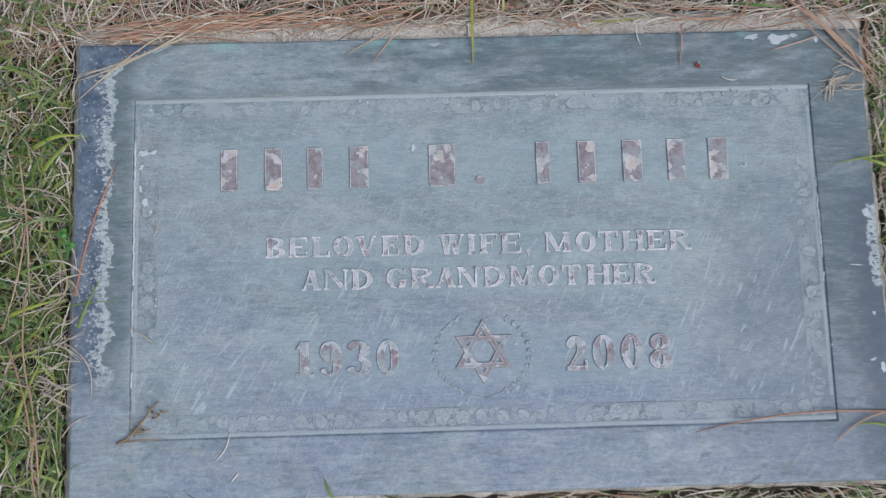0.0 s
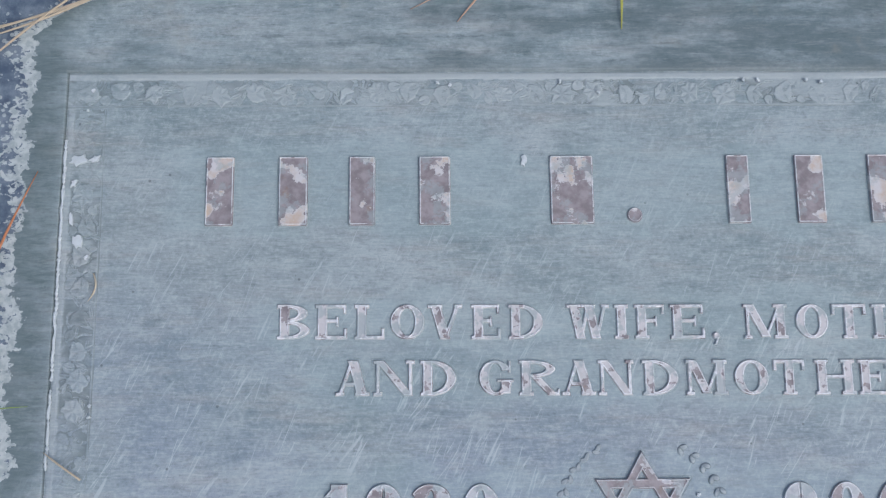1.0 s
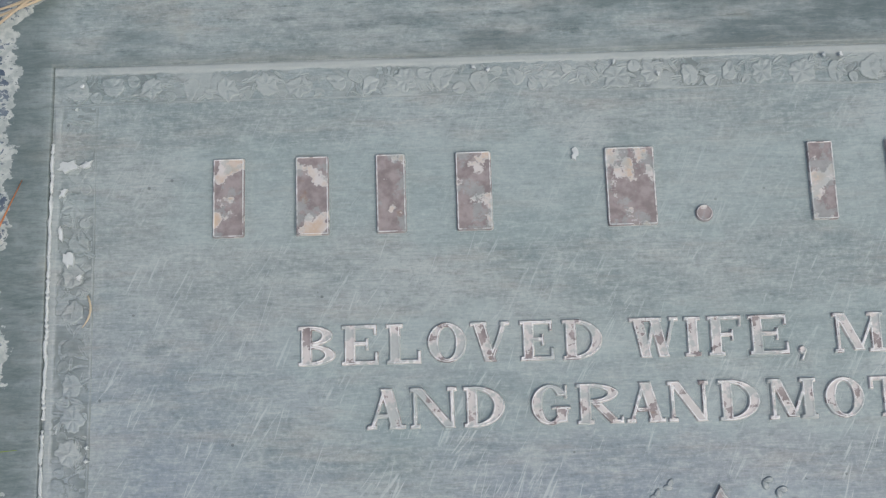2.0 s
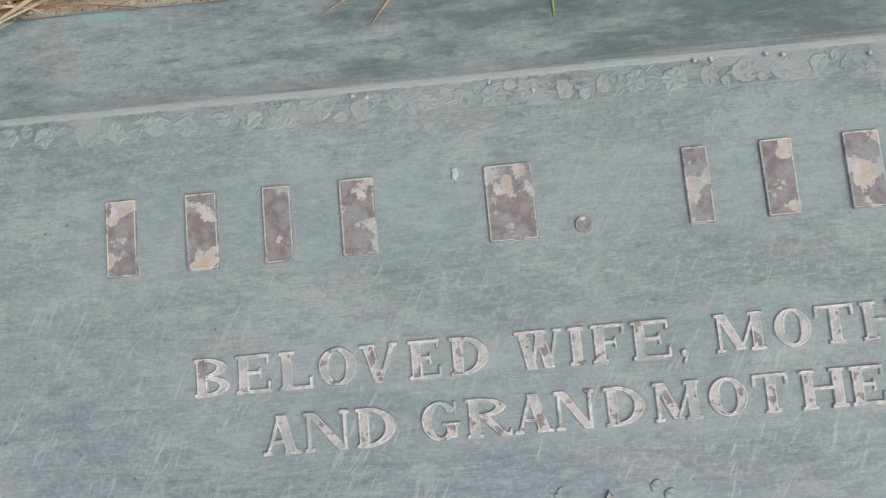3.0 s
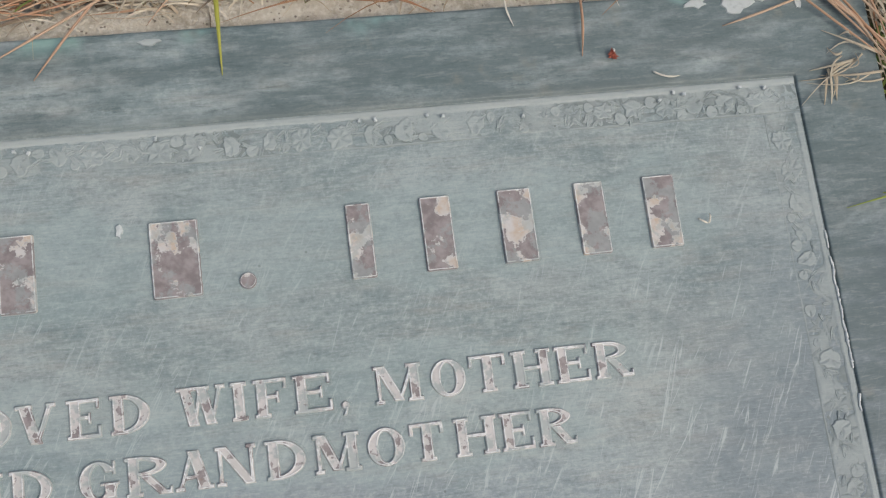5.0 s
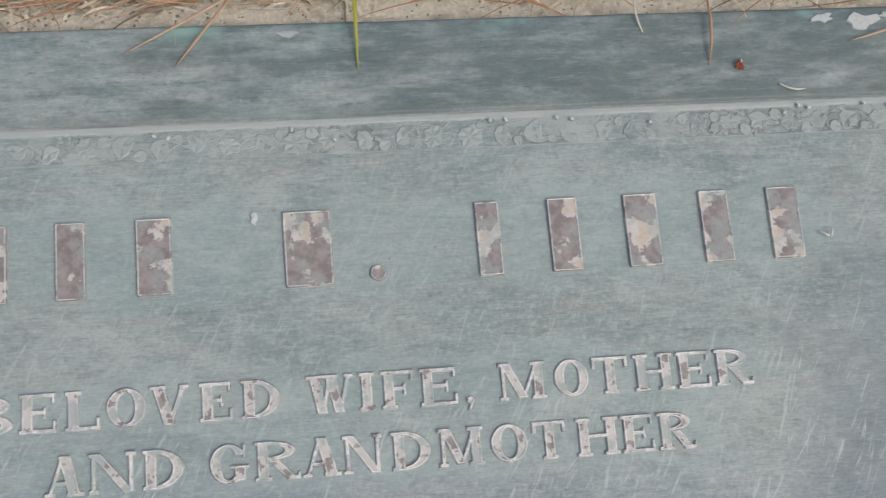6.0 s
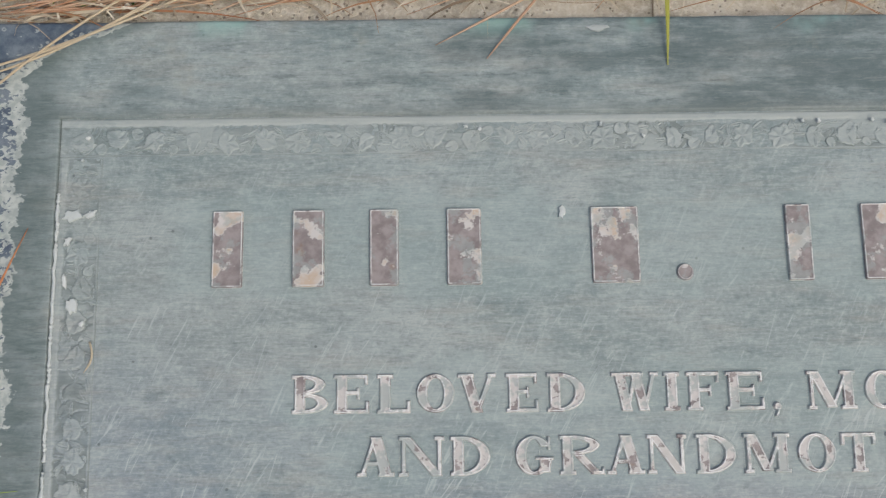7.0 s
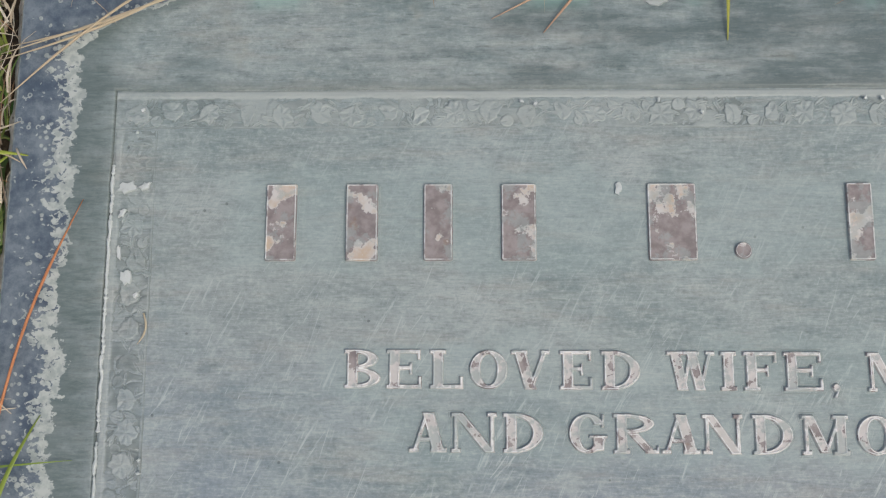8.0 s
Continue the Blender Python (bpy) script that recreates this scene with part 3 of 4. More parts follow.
def raise_field(name, dist, x0, y0, wide, high, tall, material, parent, cell=0.00026, soft=0.0007, label=""):
    """A raised cast shape from dist(X, Y) in metres over a box, cut away outside the shape."""
    pad = soft + 5 * cell
    xs, ys = np.arange(-pad, wide + pad + cell, cell), np.arange(-pad, high + pad + cell, cell)
    X, Y = np.meshgrid(xs, ys)
    D = dist(X, Y)
    rng = np.random.default_rng(int(abs(x0 * 7919 + y0 * 104729) * 1000) % 100000)
    wave = np.sin(X * 900 + rng.uniform(0, 6)) * np.sin(Y * 1100 + rng.uniform(0, 6)) * 0.00008
    rise = np.clip((soft * 0.5 - D - wave) / soft, 0, 1)
    rise = rise * rise * (3 - 2 * rise)
    Z = -0.0006 + (tall + 0.0006) * rise + 0.00004 * np.sin(X * 2300) * np.sin(Y * 1900)
    Z = Z + 0.00028 * np.exp(-(((D + 0.00055) / 0.00026) ** 2))  # a bead along the edge, added to carry the painted highlight
    Z = Z + 0.00075 * np.exp(-(((D - 0.00085) / 0.0002) ** 2))  # the thin flash line left by the mould
    near = D < 0.0013
    rows, cols = D.shape
    keep = near[:-1, :-1] | near[1:, :-1] | near[:-1, 1:] | near[1:, 1:]
    idx = np.arange(rows * cols).reshape(rows, cols)
    quads = np.stack([idx[:-1, :-1][keep], idx[:-1, 1:][keep], idx[1:, 1:][keep], idx[1:, :-1][keep]], 1)
    used, inverse = np.unique(quads, return_inverse=True)
    verts = np.stack([X.ravel()[used] + x0, Y.ravel()[used] + y0, Z.ravel()[used]], 1)
    return mesh_object(name, verts.tolist(), inverse.reshape(quads.shape).tolist(), material, parent, label)


def character(c, x0, x1, base, high, tall, material, name="letter"):
    x0, x1 = x0 + 0.0004, x1 - 0.0004
    w = (x1 - x0) / high
    drop = 0.2 if c == "," else 0.0
    return raise_field(name, lambda X, Y: glyph(c, X / high, Y / high - drop, w) * high, x0, base - drop * high, x1 - x0, high * (1 + drop), tall, material, panel)


# the text lines: character, left and right edge
LINE_ONE = [("B", -0.1617, -0.1460), ("E", -0.1446, -0.1292), ("L", -0.1269, -0.1124), ("O", -0.1108, -0.0944), ("V", -0.0939, -0.0773), ("E", -0.0743, -0.0600), ("D", -0.0575, -0.0408)]
LINE_ONE += [("W", -0.0311, -0.0107), ("I", -0.0098, -0.0017), ("F", -0.0003, 0.0148), ("E", 0.0159, 0.0326), (",", 0.0345, 0.0400), ("M", 0.0492, 0.0705), ("O", 0.0730, 0.0890), ("T", 0.0897, 0.1065)]
LINE_ONE += [("H", 0.1080, 0.1264), ("E", 0.1270, 0.1430), ("R", 0.1440, 0.1612)]
LINE_TWO = [("A", -0.1350, -0.1190), ("N", -0.1183, -0.0990), ("D", -0.0974, -0.0803), ("G", -0.0711, -0.0551), ("R", -0.0533, -0.0350), ("A", -0.0341, -0.0179), ("N", -0.0179, -0.0007), ("D", 0.0020, 0.0192)]
LINE_TWO += [("M", 0.0215, 0.0415), ("O", 0.0435, 0.0600), ("T", 0.0612, 0.0766), ("H", 0.0799, 0.0992), ("E", 0.0995, 0.1146), ("R", 0.1154, 0.1320)]
YEARS = [("1", -0.1401, -0.1267), ("9", -0.1216, -0.1040), ("3", -0.1007, -0.0826), ("0", -0.0797, -0.0616), ("2", 0.0619, 0.0784), ("0", 0.0813, 0.0995), ("0", 0.1029, 0.1206), ("8", 0.1240, 0.1418)]
for c, x0, x1 in LINE_ONE:
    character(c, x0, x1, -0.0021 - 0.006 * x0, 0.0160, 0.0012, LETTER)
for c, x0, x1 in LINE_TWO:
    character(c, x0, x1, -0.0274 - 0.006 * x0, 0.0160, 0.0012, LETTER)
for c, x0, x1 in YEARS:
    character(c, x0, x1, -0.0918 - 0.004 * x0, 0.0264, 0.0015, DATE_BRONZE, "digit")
# the line above them holds one plain upright bar for each place
SLOTS = [(-0.2020, -0.1755), (-0.1688, -0.1412), (-0.1358, -0.1106), (-0.1045, -0.0748), (-0.0462, -0.0060), (0.0402, 0.0628), (0.0712, 0.0990), (0.1049, 0.1357), (0.1404, 0.1680), (0.1714, 0.2015)]
for x0, x1 in SLOTS:
    spare = (x1 - x0) * 0.23
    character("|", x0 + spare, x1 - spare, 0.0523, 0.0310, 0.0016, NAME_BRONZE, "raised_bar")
character(".", -0.0028, 0.0082, 0.0520, 0.0325, 0.0015, NAME_BRONZE, "raised_dot")


# ---- star and wreath ----
def star_field(X, Y):
    """Two interlaced triangles as a band, round the middle of a box 0.046 by 0.050."""
    x, y = X - 0.023, Y - 0.0245
    out = []
    for flip in (1, -1):
        d = np.full(X.shape, -1.0)
        for k in range(3):
            w = radians(90 * flip + 120 * k + 180)
            d = np.maximum(d, x * math.cos(w) + y * math.sin(w) - 0.0122)
        out.append(np.abs(d + 0.0022) - 0.0022)
    return np.minimum(*out)


raise_field("star_emblem", star_field, -0.0225, -0.1005, 0.046, 0.050, 0.0015, STAR_BRONZE, panel, label="raised six-pointed star of bare violet-brown bronze")


def leaf_mesh(name, long, wide, tall, material, parent):
    """A low domed leaf with a midrib groove."""
    verts, faces = [], []
    n, m = 9, 7
    for i in range(n):
        f = i / (n - 1)
        half = wide / 2 * math.sin(math.pi * f ** 0.8) ** 0.8
        for j in range(m):
            g = -1 + 2 * j / (m - 1)
            z = tall * (1 - g * g) ** 0.6 * math.sin(math.pi * f) ** 0.5 - tall * 0.45 * math.exp(-(g * 5) ** 2) * math.sin(math.pi * f)
            verts.append(((f - 0.5) * long, g * half, z - 0.0002))
    faces = [(i * m + j, (i + 1) * m + j, (i + 1) * m + j + 1, i * m + j + 1) for i in range(n - 1) for j in range(m - 1)]
    return mesh_object(name, verts, faces, material, parent)


def build_wreath():
    """Two laurel sprays that meet under the star."""
    rnd = random.Random(5)
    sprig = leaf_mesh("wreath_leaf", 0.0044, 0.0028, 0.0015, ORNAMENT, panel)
    first = True
    for side in (-1, 1):
        path = []
        for k in range(13):
            w = radians(-72 + 130 * k / 12)
            x, y = side * 0.0355 * math.cos(w), -0.0775 + 0.031 * math.sin(w)
            path.append((x, y, 0.0002))
            if 1 <= k:
                for s in (-1, 1):
                    turn = math.degrees(math.atan2(0.031 * math.cos(w), -side * 0.0355 * math.sin(w))) + s * 34
                    m = pose(x + rnd.uniform(-3e-4, 3e-4) + s * 0.0012 * math.cos(w), y + s * 0.0011 * math.sin(w), -0.0001, 0, 0, turn)
                    if first:
                        sprig.matrix_basis, first = m, False
                    else:
                        shared("wreath_leaf", sprig, panel, m)
        path = [(0.0, -0.1105, 0.0001)] + path[:4]
        v, f = tube(path, [0.00055] * len(path), 6)
        mesh_object("wreath_stem", v, f, ORNAMENT, panel)


build_wreath()


# ---- cast foliage round the panel's edge ----
def strip(name, x0, y0, x1, y1, outer, label):
    """A flat moulding with smooth lips and a worn, pitted middle along one side; outer: the side with the wide lip."""
    cell = 0.0006
    nx, ny = int((x1 - x0) / cell), int((y1 - y0) / cell)
    verts = []
    for j in range(ny + 1):
        for i in range(nx + 1):
            x, y = x0 + (x1 - x0) * i / nx, y0 + (y1 - y0) * j / ny
            from_lip = {"n": y1 - y, "s": y - y0, "w": x - x0, "e": x1 - x}[outer]
            from_in = {"n": y - y0, "s": y1 - y, "w": x1 - x, "e": x - x0}[outer]
            edge, foot_z = min(1.0, from_lip / 0.0006), (-0.0002 if outer in "ns" else -0.0010)
            sunk = min(1.0, max(0.0, (from_lip - 0.0030) / 0.0008), max(0.0, (from_in - 0.0012) / 0.0008))
            worn_or_lit = 0.80 + 1.1 * noise.noise((x * 55, y * 55, 3))
            vein = max(0.0, 0.17 - abs(noise.noise((x * 170 + 2.2 * noise.noise((x * 90, y * 90, 8)), y * 170, 6))))
            dip = sunk * min(1.0, max(0.0, worn_or_lit)) * (0.00050 + 0.0034 * vein)
            z = 0.0005 - dip + 0.00006 * noise.noise((x * 260, y * 260, 2))
            if from_in < 0.0024:
                z = z - 0.0008 * (1 - from_in / 0.0024) ** 1.5
            verts.append((x, y, foot_z * (1 - edge) + z * edge))
    w = nx + 1
    faces = [(j * w + i, j * w + i + 1, (j + 1) * w + i + 1, (j + 1) * w + i) for j in range(ny) for i in range(nx)]
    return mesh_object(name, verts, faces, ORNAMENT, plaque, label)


def low_leaf(name, reach, veins, parent):
    """A flat cast leaf in very low relief: outline reach(angle), rounded rim, shallow veins along the given angles."""
    around, rings = 60, (0.0, 0.3, 0.55, 0.72, 0.84, 0.93, 1.0)
    high = (0.00024, 0.00024, 0.00026, 0.00030, 0.00032, 0.00014, -0.0006)
    verts, faces = [], []
    for f, z in zip(rings, high):
        for k in range(around):
            w = 2 * math.pi * k / around
            r = reach(w) * f
            cut = sum(0.00028 * math.exp(-((((w - v + math.pi) % (2 * math.pi) - math.pi) * max(f, 0.2) / 0.11) ** 2)) for v in veins) if 0.1 < f < 0.9 else 0.0
            verts.append((r * math.cos(w), r * math.sin(w), z - cut))
    for i in range(len(rings) - 1):
        for k in range(around):
            q = (k + 1) % around
            faces.append((i * around + k, (i + 1) * around + k, (i + 1) * around + q, i * around + q))
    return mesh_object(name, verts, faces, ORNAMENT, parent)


def lobed(seed):
    """A vine leaf's outline: uneven lobes with worn, toothed tips."""
    r = random.Random(seed)
    lobes = [(r.uniform(-0.3, 0.3) + 0.9 * k, r.uniform(0.02, 0.30), r.uniform(0.25, 0.45)) for k in range(7)]
    teeth = [(k, r.uniform(0.0, 0.035), r.uniform(0, 6.3)) for k in (9, 13, 16, 19)]

    def reach(w):
        out = 0.62 + sum(size * math.sin(k * w + at) for k, size, at in teeth)
        for at, long, wide in lobes:
            out += long * math.exp(-((((w - at + math.pi) % (2 * math.pi) - math.pi) / wide) ** 2))
        return 0.0062 * out

    return reach, [at for at, long, _ in lobes if long > 0.12]


def rounded(w):
    return 0.0031 * (1.0 + 0.16 * math.cos(w) ** 3)


def slender(w):
    return 0.0011 / math.sqrt((math.cos(w) * 0.34) ** 2 + math.sin(w) ** 2)


def build_ornament():
    rnd = random.Random(11)
    wide = 0.0178
    bands = [("n", PX0 + 0.0002, PY1 - wide, PX1 - 0.0002, PY1 - 0.0002), ("s", PX0 + 0.0002, PY0 + 0.0002, PX1 - 0.0002, PY0 + wide)]
    bands += [("w", PX0 + 0.0002, PY0 + wide + 0.0002, PX0 + 0.0190, PY1 - wide - 0.0002), ("e", PX1 - 0.0190, PY0 + wide + 0.0002, PX1 - 0.0002, PY1 - wide - 0.0002)]
    made = {}
    for side, x0, y0, x1, y1 in bands:
        band = strip("ornament_band", x0, y0, x1, y1, side, "low cast band of worn vine leaves in flat relief")
        level = side in "ns"
        run, cross = (x1 - x0, y1 - y0) if level else (y1 - y0, x1 - x0)
        mid = {"n": 0.42, "s": 0.58, "w": 0.58, "e": 0.42}[side] * cross
        plan = []
        at = 0.010
        while at < run - 0.008:
            plan.append(("vine_leaf", at, mid + rnd.uniform(-0.0012, 0.0012), rnd.uniform(0, 360), rnd.uniform(0.95, 1.2)))
            gap = rnd.uniform(0.0125, 0.0165)
            plan.append(("round_leaf", at + gap * 0.5, mid + rnd.choice((-0.0036, 0.0032)), rnd.uniform(0, 360), rnd.uniform(0.7, 1.05)))
            for k in range(rnd.choice((5, 6, 7, 8))):
                plan.append(("slender_leaf", at + gap * rnd.uniform(0.1, 0.9), mid + rnd.uniform(-0.0052, 0.0052), rnd.choice((10, -20, 35, -50, 75)) + rnd.uniform(-15, 15), rnd.uniform(0.6, 1.05)))
            at += gap
        for kind, along, over, turn, size in plan:
            if not (0.005 < along < run - 0.005 and 0.0022 < over < cross - 0.0022):
                continue
            x, y = (x0 + along, y0 + over) if level else (x0 + over, y0 + along)
            sink = rnd.choice((0.0002, 0.0002, 0.0003, 0.0003, 0.0004, 0.0006)) + (0.0001 if side in "we" else 0.0)
            m = pose(x, y, 0.0005 - sink, 0, 0, turn + (0 if level else 90)) @ Matrix.Diagonal((size, size * rnd.uniform(0.75, 1.1), 1, 1))
            pick = rnd.randrange(6) if kind == "vine_leaf" else 0
            if (kind, pick) not in made:
                outline, veins = lobed(pick + 20) if kind == "vine_leaf" else {"round_leaf": (rounded, [0.0]), "slender_leaf": (slender, [0.0, math.pi])}[kind]
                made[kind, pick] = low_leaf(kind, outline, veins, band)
                made[kind, pick].matrix_basis = m
            else:
                shared(kind, made[kind, pick], band, m)


build_ornament()


# ---- lawn round the plaque ----
def off_plate(x, y):
    """How far a place lies outside the plaque's edge (below 0 inside)."""
    return np.maximum(np.maximum(X0 - x, x - X1), np.maximum(Y0 - y, y - Y1))


def blades(name, n, material, seed, reach, near, length, wide, lift, flat, low=-0.030, label="", category="grass", bias=None, fade=0.2):
    """Many curved tapered blades in one mesh, dense at the plaque and thinning outwards."""
    rng = np.random.default_rng(seed)
    xs, ys = [], []
    have = 0
    while have < n:
        x, y = rng.uniform(X0 - reach, X1 + reach, 4 * n), rng.uniform(Y0 - reach, Y1 + reach, 4 * n)
        d = off_plate(x, y)
        edge = np.where(y > Y1 - 0.001, np.where(x < -0.2, 0.001 + np.maximum(0, x + 0.23) * 0.3, 0.0095), np.where(y < Y0, 0.0035, 0.004)) + near
        chance = np.where(d > edge, np.where(d < 0.11, 1.0, 0.25 * np.exp(-(d - 0.11) / fade)), 0.0)
        if bias is not None:
            chance = chance * bias(x, y)
        ok = rng.uniform(0, 1, 4 * n) < chance
        xs.append(x[ok]), ys.append(y[ok])
        have += int(ok.sum())
    x, y = np.concatenate(xs)[:n], np.concatenate(ys)[:n]
    d = off_plate(x, y)
    ahead = rng.uniform(0, 2 * np.pi, n)
    # close to the edge most pieces lie along it or away from it
    long = rng.uniform(*length, n)
    cx, cy = np.clip(x, X0, X1), np.clip(y, Y0, Y1)
    inward = np.arctan2(cy - y, cx - x)
    swing = (ahead - inward + np.pi) % (2 * np.pi) - np.pi
    close = (d < long * 0.9) & (np.abs(swing) < 1.25)
    ahead = np.where(close, inward + np.sign(swing) * rng.uniform(1.3, 2.2, n), ahead)
    half = rng.uniform(*wide, n) / 2
    rise = rng.uniform(*flat, n)
    start = low + rng.uniform(0, 1, n) ** 1.2 * lift
    on_slab = (x > -0.313) & (x < 0.314) & (y > -0.185) & (y < 0.195)
    start = np.where(on_slab, np.maximum(start, -0.0075 + rng.uniform(0, 0.007, n)), start)
    bend = rng.normal(0, 0.8, n)
    segs = 5
    P = np.zeros((n, segs + 1, 2, 3))
    px, py, pz = x.copy(), y.copy(), start.copy()
    direction = ahead.copy()
    for k in range(segs + 1):
        f = k / segs
        taper = half * np.clip(1.15 - f ** 2.2, 0.12, 1) * (0.75 + 0.25 * min(1, f * 4))
        sx, sy = -np.sin(direction) * taper, np.cos(direction) * taper
        tilt = np.sin(ahead * 5 + k) * taper * 0.5
        P[:, k, 0] = np.stack([px + sx, py + sy, pz + tilt], 1)
        P[:, k, 1] = np.stack([px - sx, py - sy, pz - tilt], 1)
        step = long / segs
        climb = rise * (1 - 1.5 * f)
        px, py, pz = px + np.cos(direction) * step * np.cos(climb), py + np.sin(direction) * step * np.cos(climb), np.maximum(pz + np.sin(climb) * step, low)
        direction = direction + bend / segs
    verts = P.reshape(-1, 3)
    row = (segs + 1) * 2
    base = (np.arange(n) * row)[:, None]
    quads = np.concatenate([base + np.array([2 * k, 2 * k + 1, 2 * k + 3, 2 * k + 2]) for k in range(segs)], 1).reshape(-1, 4)
    me = bpy.data.meshes.new(name)
    me.vertices.add(len(verts))
    me.vertices.foreach_set("co", verts.ravel())
    me.loops.add(quads.size)
    me.loops.foreach_set("vertex_index", quads.ravel().astype(np.int32))
    me.polygons.add(len(quads))
    me.polygons.foreach_set("loop_start", np.arange(0, quads.size, 4, dtype=np.int32))
    me.polygons.foreach_set("use_smooth", np.ones(len(quads), dtype=bool))
    me.update(calc_edges=True)
    me.materials.append(material)
    return tagged(new(name, me), label, category, kind="stuff")


def greener(x, y):
    """More live grass beside the plaque's short sides than behind it."""
    return np.where(x < X0, np.where(y > 0.15, 0.35, 1.0), np.where(x > X1, 0.75, np.where(y > Y1, 0.05, 0.4)))


def strawy(x, y):
    """Dead grass lies thickest behind the plaque."""
    return np.where(y > Y1 - 0.01, 1.0, np.where(x < X0, 0.50, 0.75))


def needled(x, y):
    """Fallen needles gather behind the plaque."""
    return np.where((y > Y1 - 0.01) & (x < 0.1), 1.0, np.where(x < X0, 0.10, 0.3))


blades("dead_grass", 21000, STRAW, 3, 0.7, 0.0, (0.010, 0.046), (0.0004, 0.0014), 0.026, (-0.1, 0.6), label="matted tan dead grass lying round the plaque", bias=strawy)
blades("live_grass", 11000, GREEN, 4, 0.7, 0.002, (0.014, 0.052), (0.0007, 0.0024), 0.024, (0.1, 0.9), label="short green lawn blades among the thatch", bias=greener)
blades("outer_lawn", 16000, GREEN, 12, 2.2, 0.13, (0.03, 0.07), (0.0015, 0.0035), 0.012, (0.2, 0.9), label="short green lawn farther from the plaque", fade=0.9)
blades("outer_thatch", 16000, STRAW, 13, 2.2, 0.13, (0.03, 0.08), (0.0015, 0.003), 0.012, (0.0, 0.5), label="tan dead grass in the lawn farther from the plaque", fade=0.9)
blades("needle_litter", 2200, LITTER, 6, 0.6, 0.0, (0.03, 0.075), (0.0006, 0.0010), 0.029, (-0.05, 0.2), label="rust-brown fallen pine needles on the thatch", category="litter", bias=needled)


# ---- single things lying on the plaque ----
def strand(name, start, end, wide, material, bow=0.0, rise=0.0, z0=0.0024, z1=0.0024, label="", category="", group=""):
    """A thin tapered stalk or needle from start to end, bowed sideways and arched up."""
    a, b = Vector((*start, z0)), Vector((*end, z1))
    side = Vector((-(b - a).y, (b - a).x, 0))
    n = 10
    pts = [a.lerp(b, k / n) + side * bow * math.sin(math.pi * k / n) + Vector((0, 0, rise * math.sin(math.pi * k / n))) for k in range(n + 1)]
    v, f = tube(pts, [wide / 2 * (1.0 if k < n * 0.7 else 1.0 - 0.75 * (k / n - 0.7) / 0.3) for k in range(n + 1)], 6)
    return tagged(mesh_object(name, v, f, material), label, category, group)


ND = "rust-orange dry pine needle lying across the bronze"
NEEDLES = [((-0.205, 0.192), (-0.314, 0.139), 0.06), ((-0.19, 0.190), (-0.312, 0.1425), 0.03), ((-0.225, 0.188), (-0.311, 0.120), -0.02), ((-0.21, 0.187), (-0.308, 0.146), 0.07)]
NEEDLES += [((-0.3030, -0.0260), (-0.2722, 0.0778), 0.03), ((-0.0330, 0.1945), (-0.1005, 0.1572), 0.02), ((-0.0440, 0.1930), (-0.0782, 0.1508), 0.01), ((0.1645, 0.176), (0.1615, 0.143), 0.01)]
NEEDLES += [((0.242, 0.196), (0.314, 0.125), -0.03), ((0.250, 0.194), (0.316, 0.128), 0.02), ((0.262, 0.188), (0.312, 0.121), 0.05), ((0.255, 0.199), (0.320, 0.130), -0.05), ((0.272, 0.190), (0.318, 0.118), 0.0)]
NEEDLES += [((0.246, 0.199), (0.322, 0.122), 0.02), ((0.258, 0.194), (0.309, 0.132), -0.02), ((0.266, 0.196), (0.326, 0.126), 0.03), ((0.285, 0.195), (0.312, 0.134), 0.06)]
NEEDLES += [((0.3060, -0.1290), (0.1548, -0.1397), -0.040), ((0.3020, -0.1280), (0.2567, -0.1509), -0.09), ((0.2700, 0.1637), (0.2305, 0.1526), 0.03)]
for start, end, bow in NEEDLES:
    strand("pine_needle", start, end, 0.0013, PALE_STRAW if start[0] < -0.18 and start[1] > 0.18 else ORANGE_NEEDLE if start[0] < -0.29 else NEEDLE, bow, 0.003, 0.0026, 0.0017, ND if start[0] > -0.18 or start[1] < 0.18 else "pale tan dry pine needle lying across the bronze", "pine needle", "needles on the plaque")
# the bundle along the far edge
rnd = random.Random(21)
for k in range(86):
    if k < 72:
        x = rnd.uniform(-0.28, -0.05) if k < 40 else rnd.uniform(-0.29, -0.14)
        y = 0.1750 + (x + 0.28) * 0.055 + rnd.uniform(0, 0.012)
        w = radians(rnd.gauss(8, 9))
    else:
        x, y, w = rnd.uniform(-0.02, 0.25), rnd.uniform(0.184, 0.195), radians(rnd.uniform(-40, 60))
    long = rnd.uniform(0.04, 0.085)
    dx, dy = long / 2 * math.cos(w), long / 2 * math.sin(w)
    one, two = (x - dx, max(y - dy, 0.1735)), (x + dx, max(y + dy, 0.1735))
    strand("pine_needle", two, one, rnd.uniform(0.0008, 0.0012), NEEDLE, rnd.uniform(-0.05, 0.05), 0.003, rnd.uniform(-0.003, 0.006), rnd.uniform(-0.005, 0.003), "rust-brown pine needle in the litter along the edge", "pine needle", "needles along the edge")

LAWN_NEEDLES = [((-0.347, 0.082), (-0.336, -0.030), 0.03), ((-0.338, -0.020), (-0.331, -0.110), -0.04), ((-0.334, -0.090), (-0.324, -0.178), 0.03), ((-0.358, 0.048), (-0.322, 0.022), 0.02), ((-0.340, 0.030), (-0.355, -0.050), 0.05), ((-0.328, -0.120), (-0.322, -0.190), -0.05), ((-0.352, -0.060), (-0.330, -0.150), 0.06)]
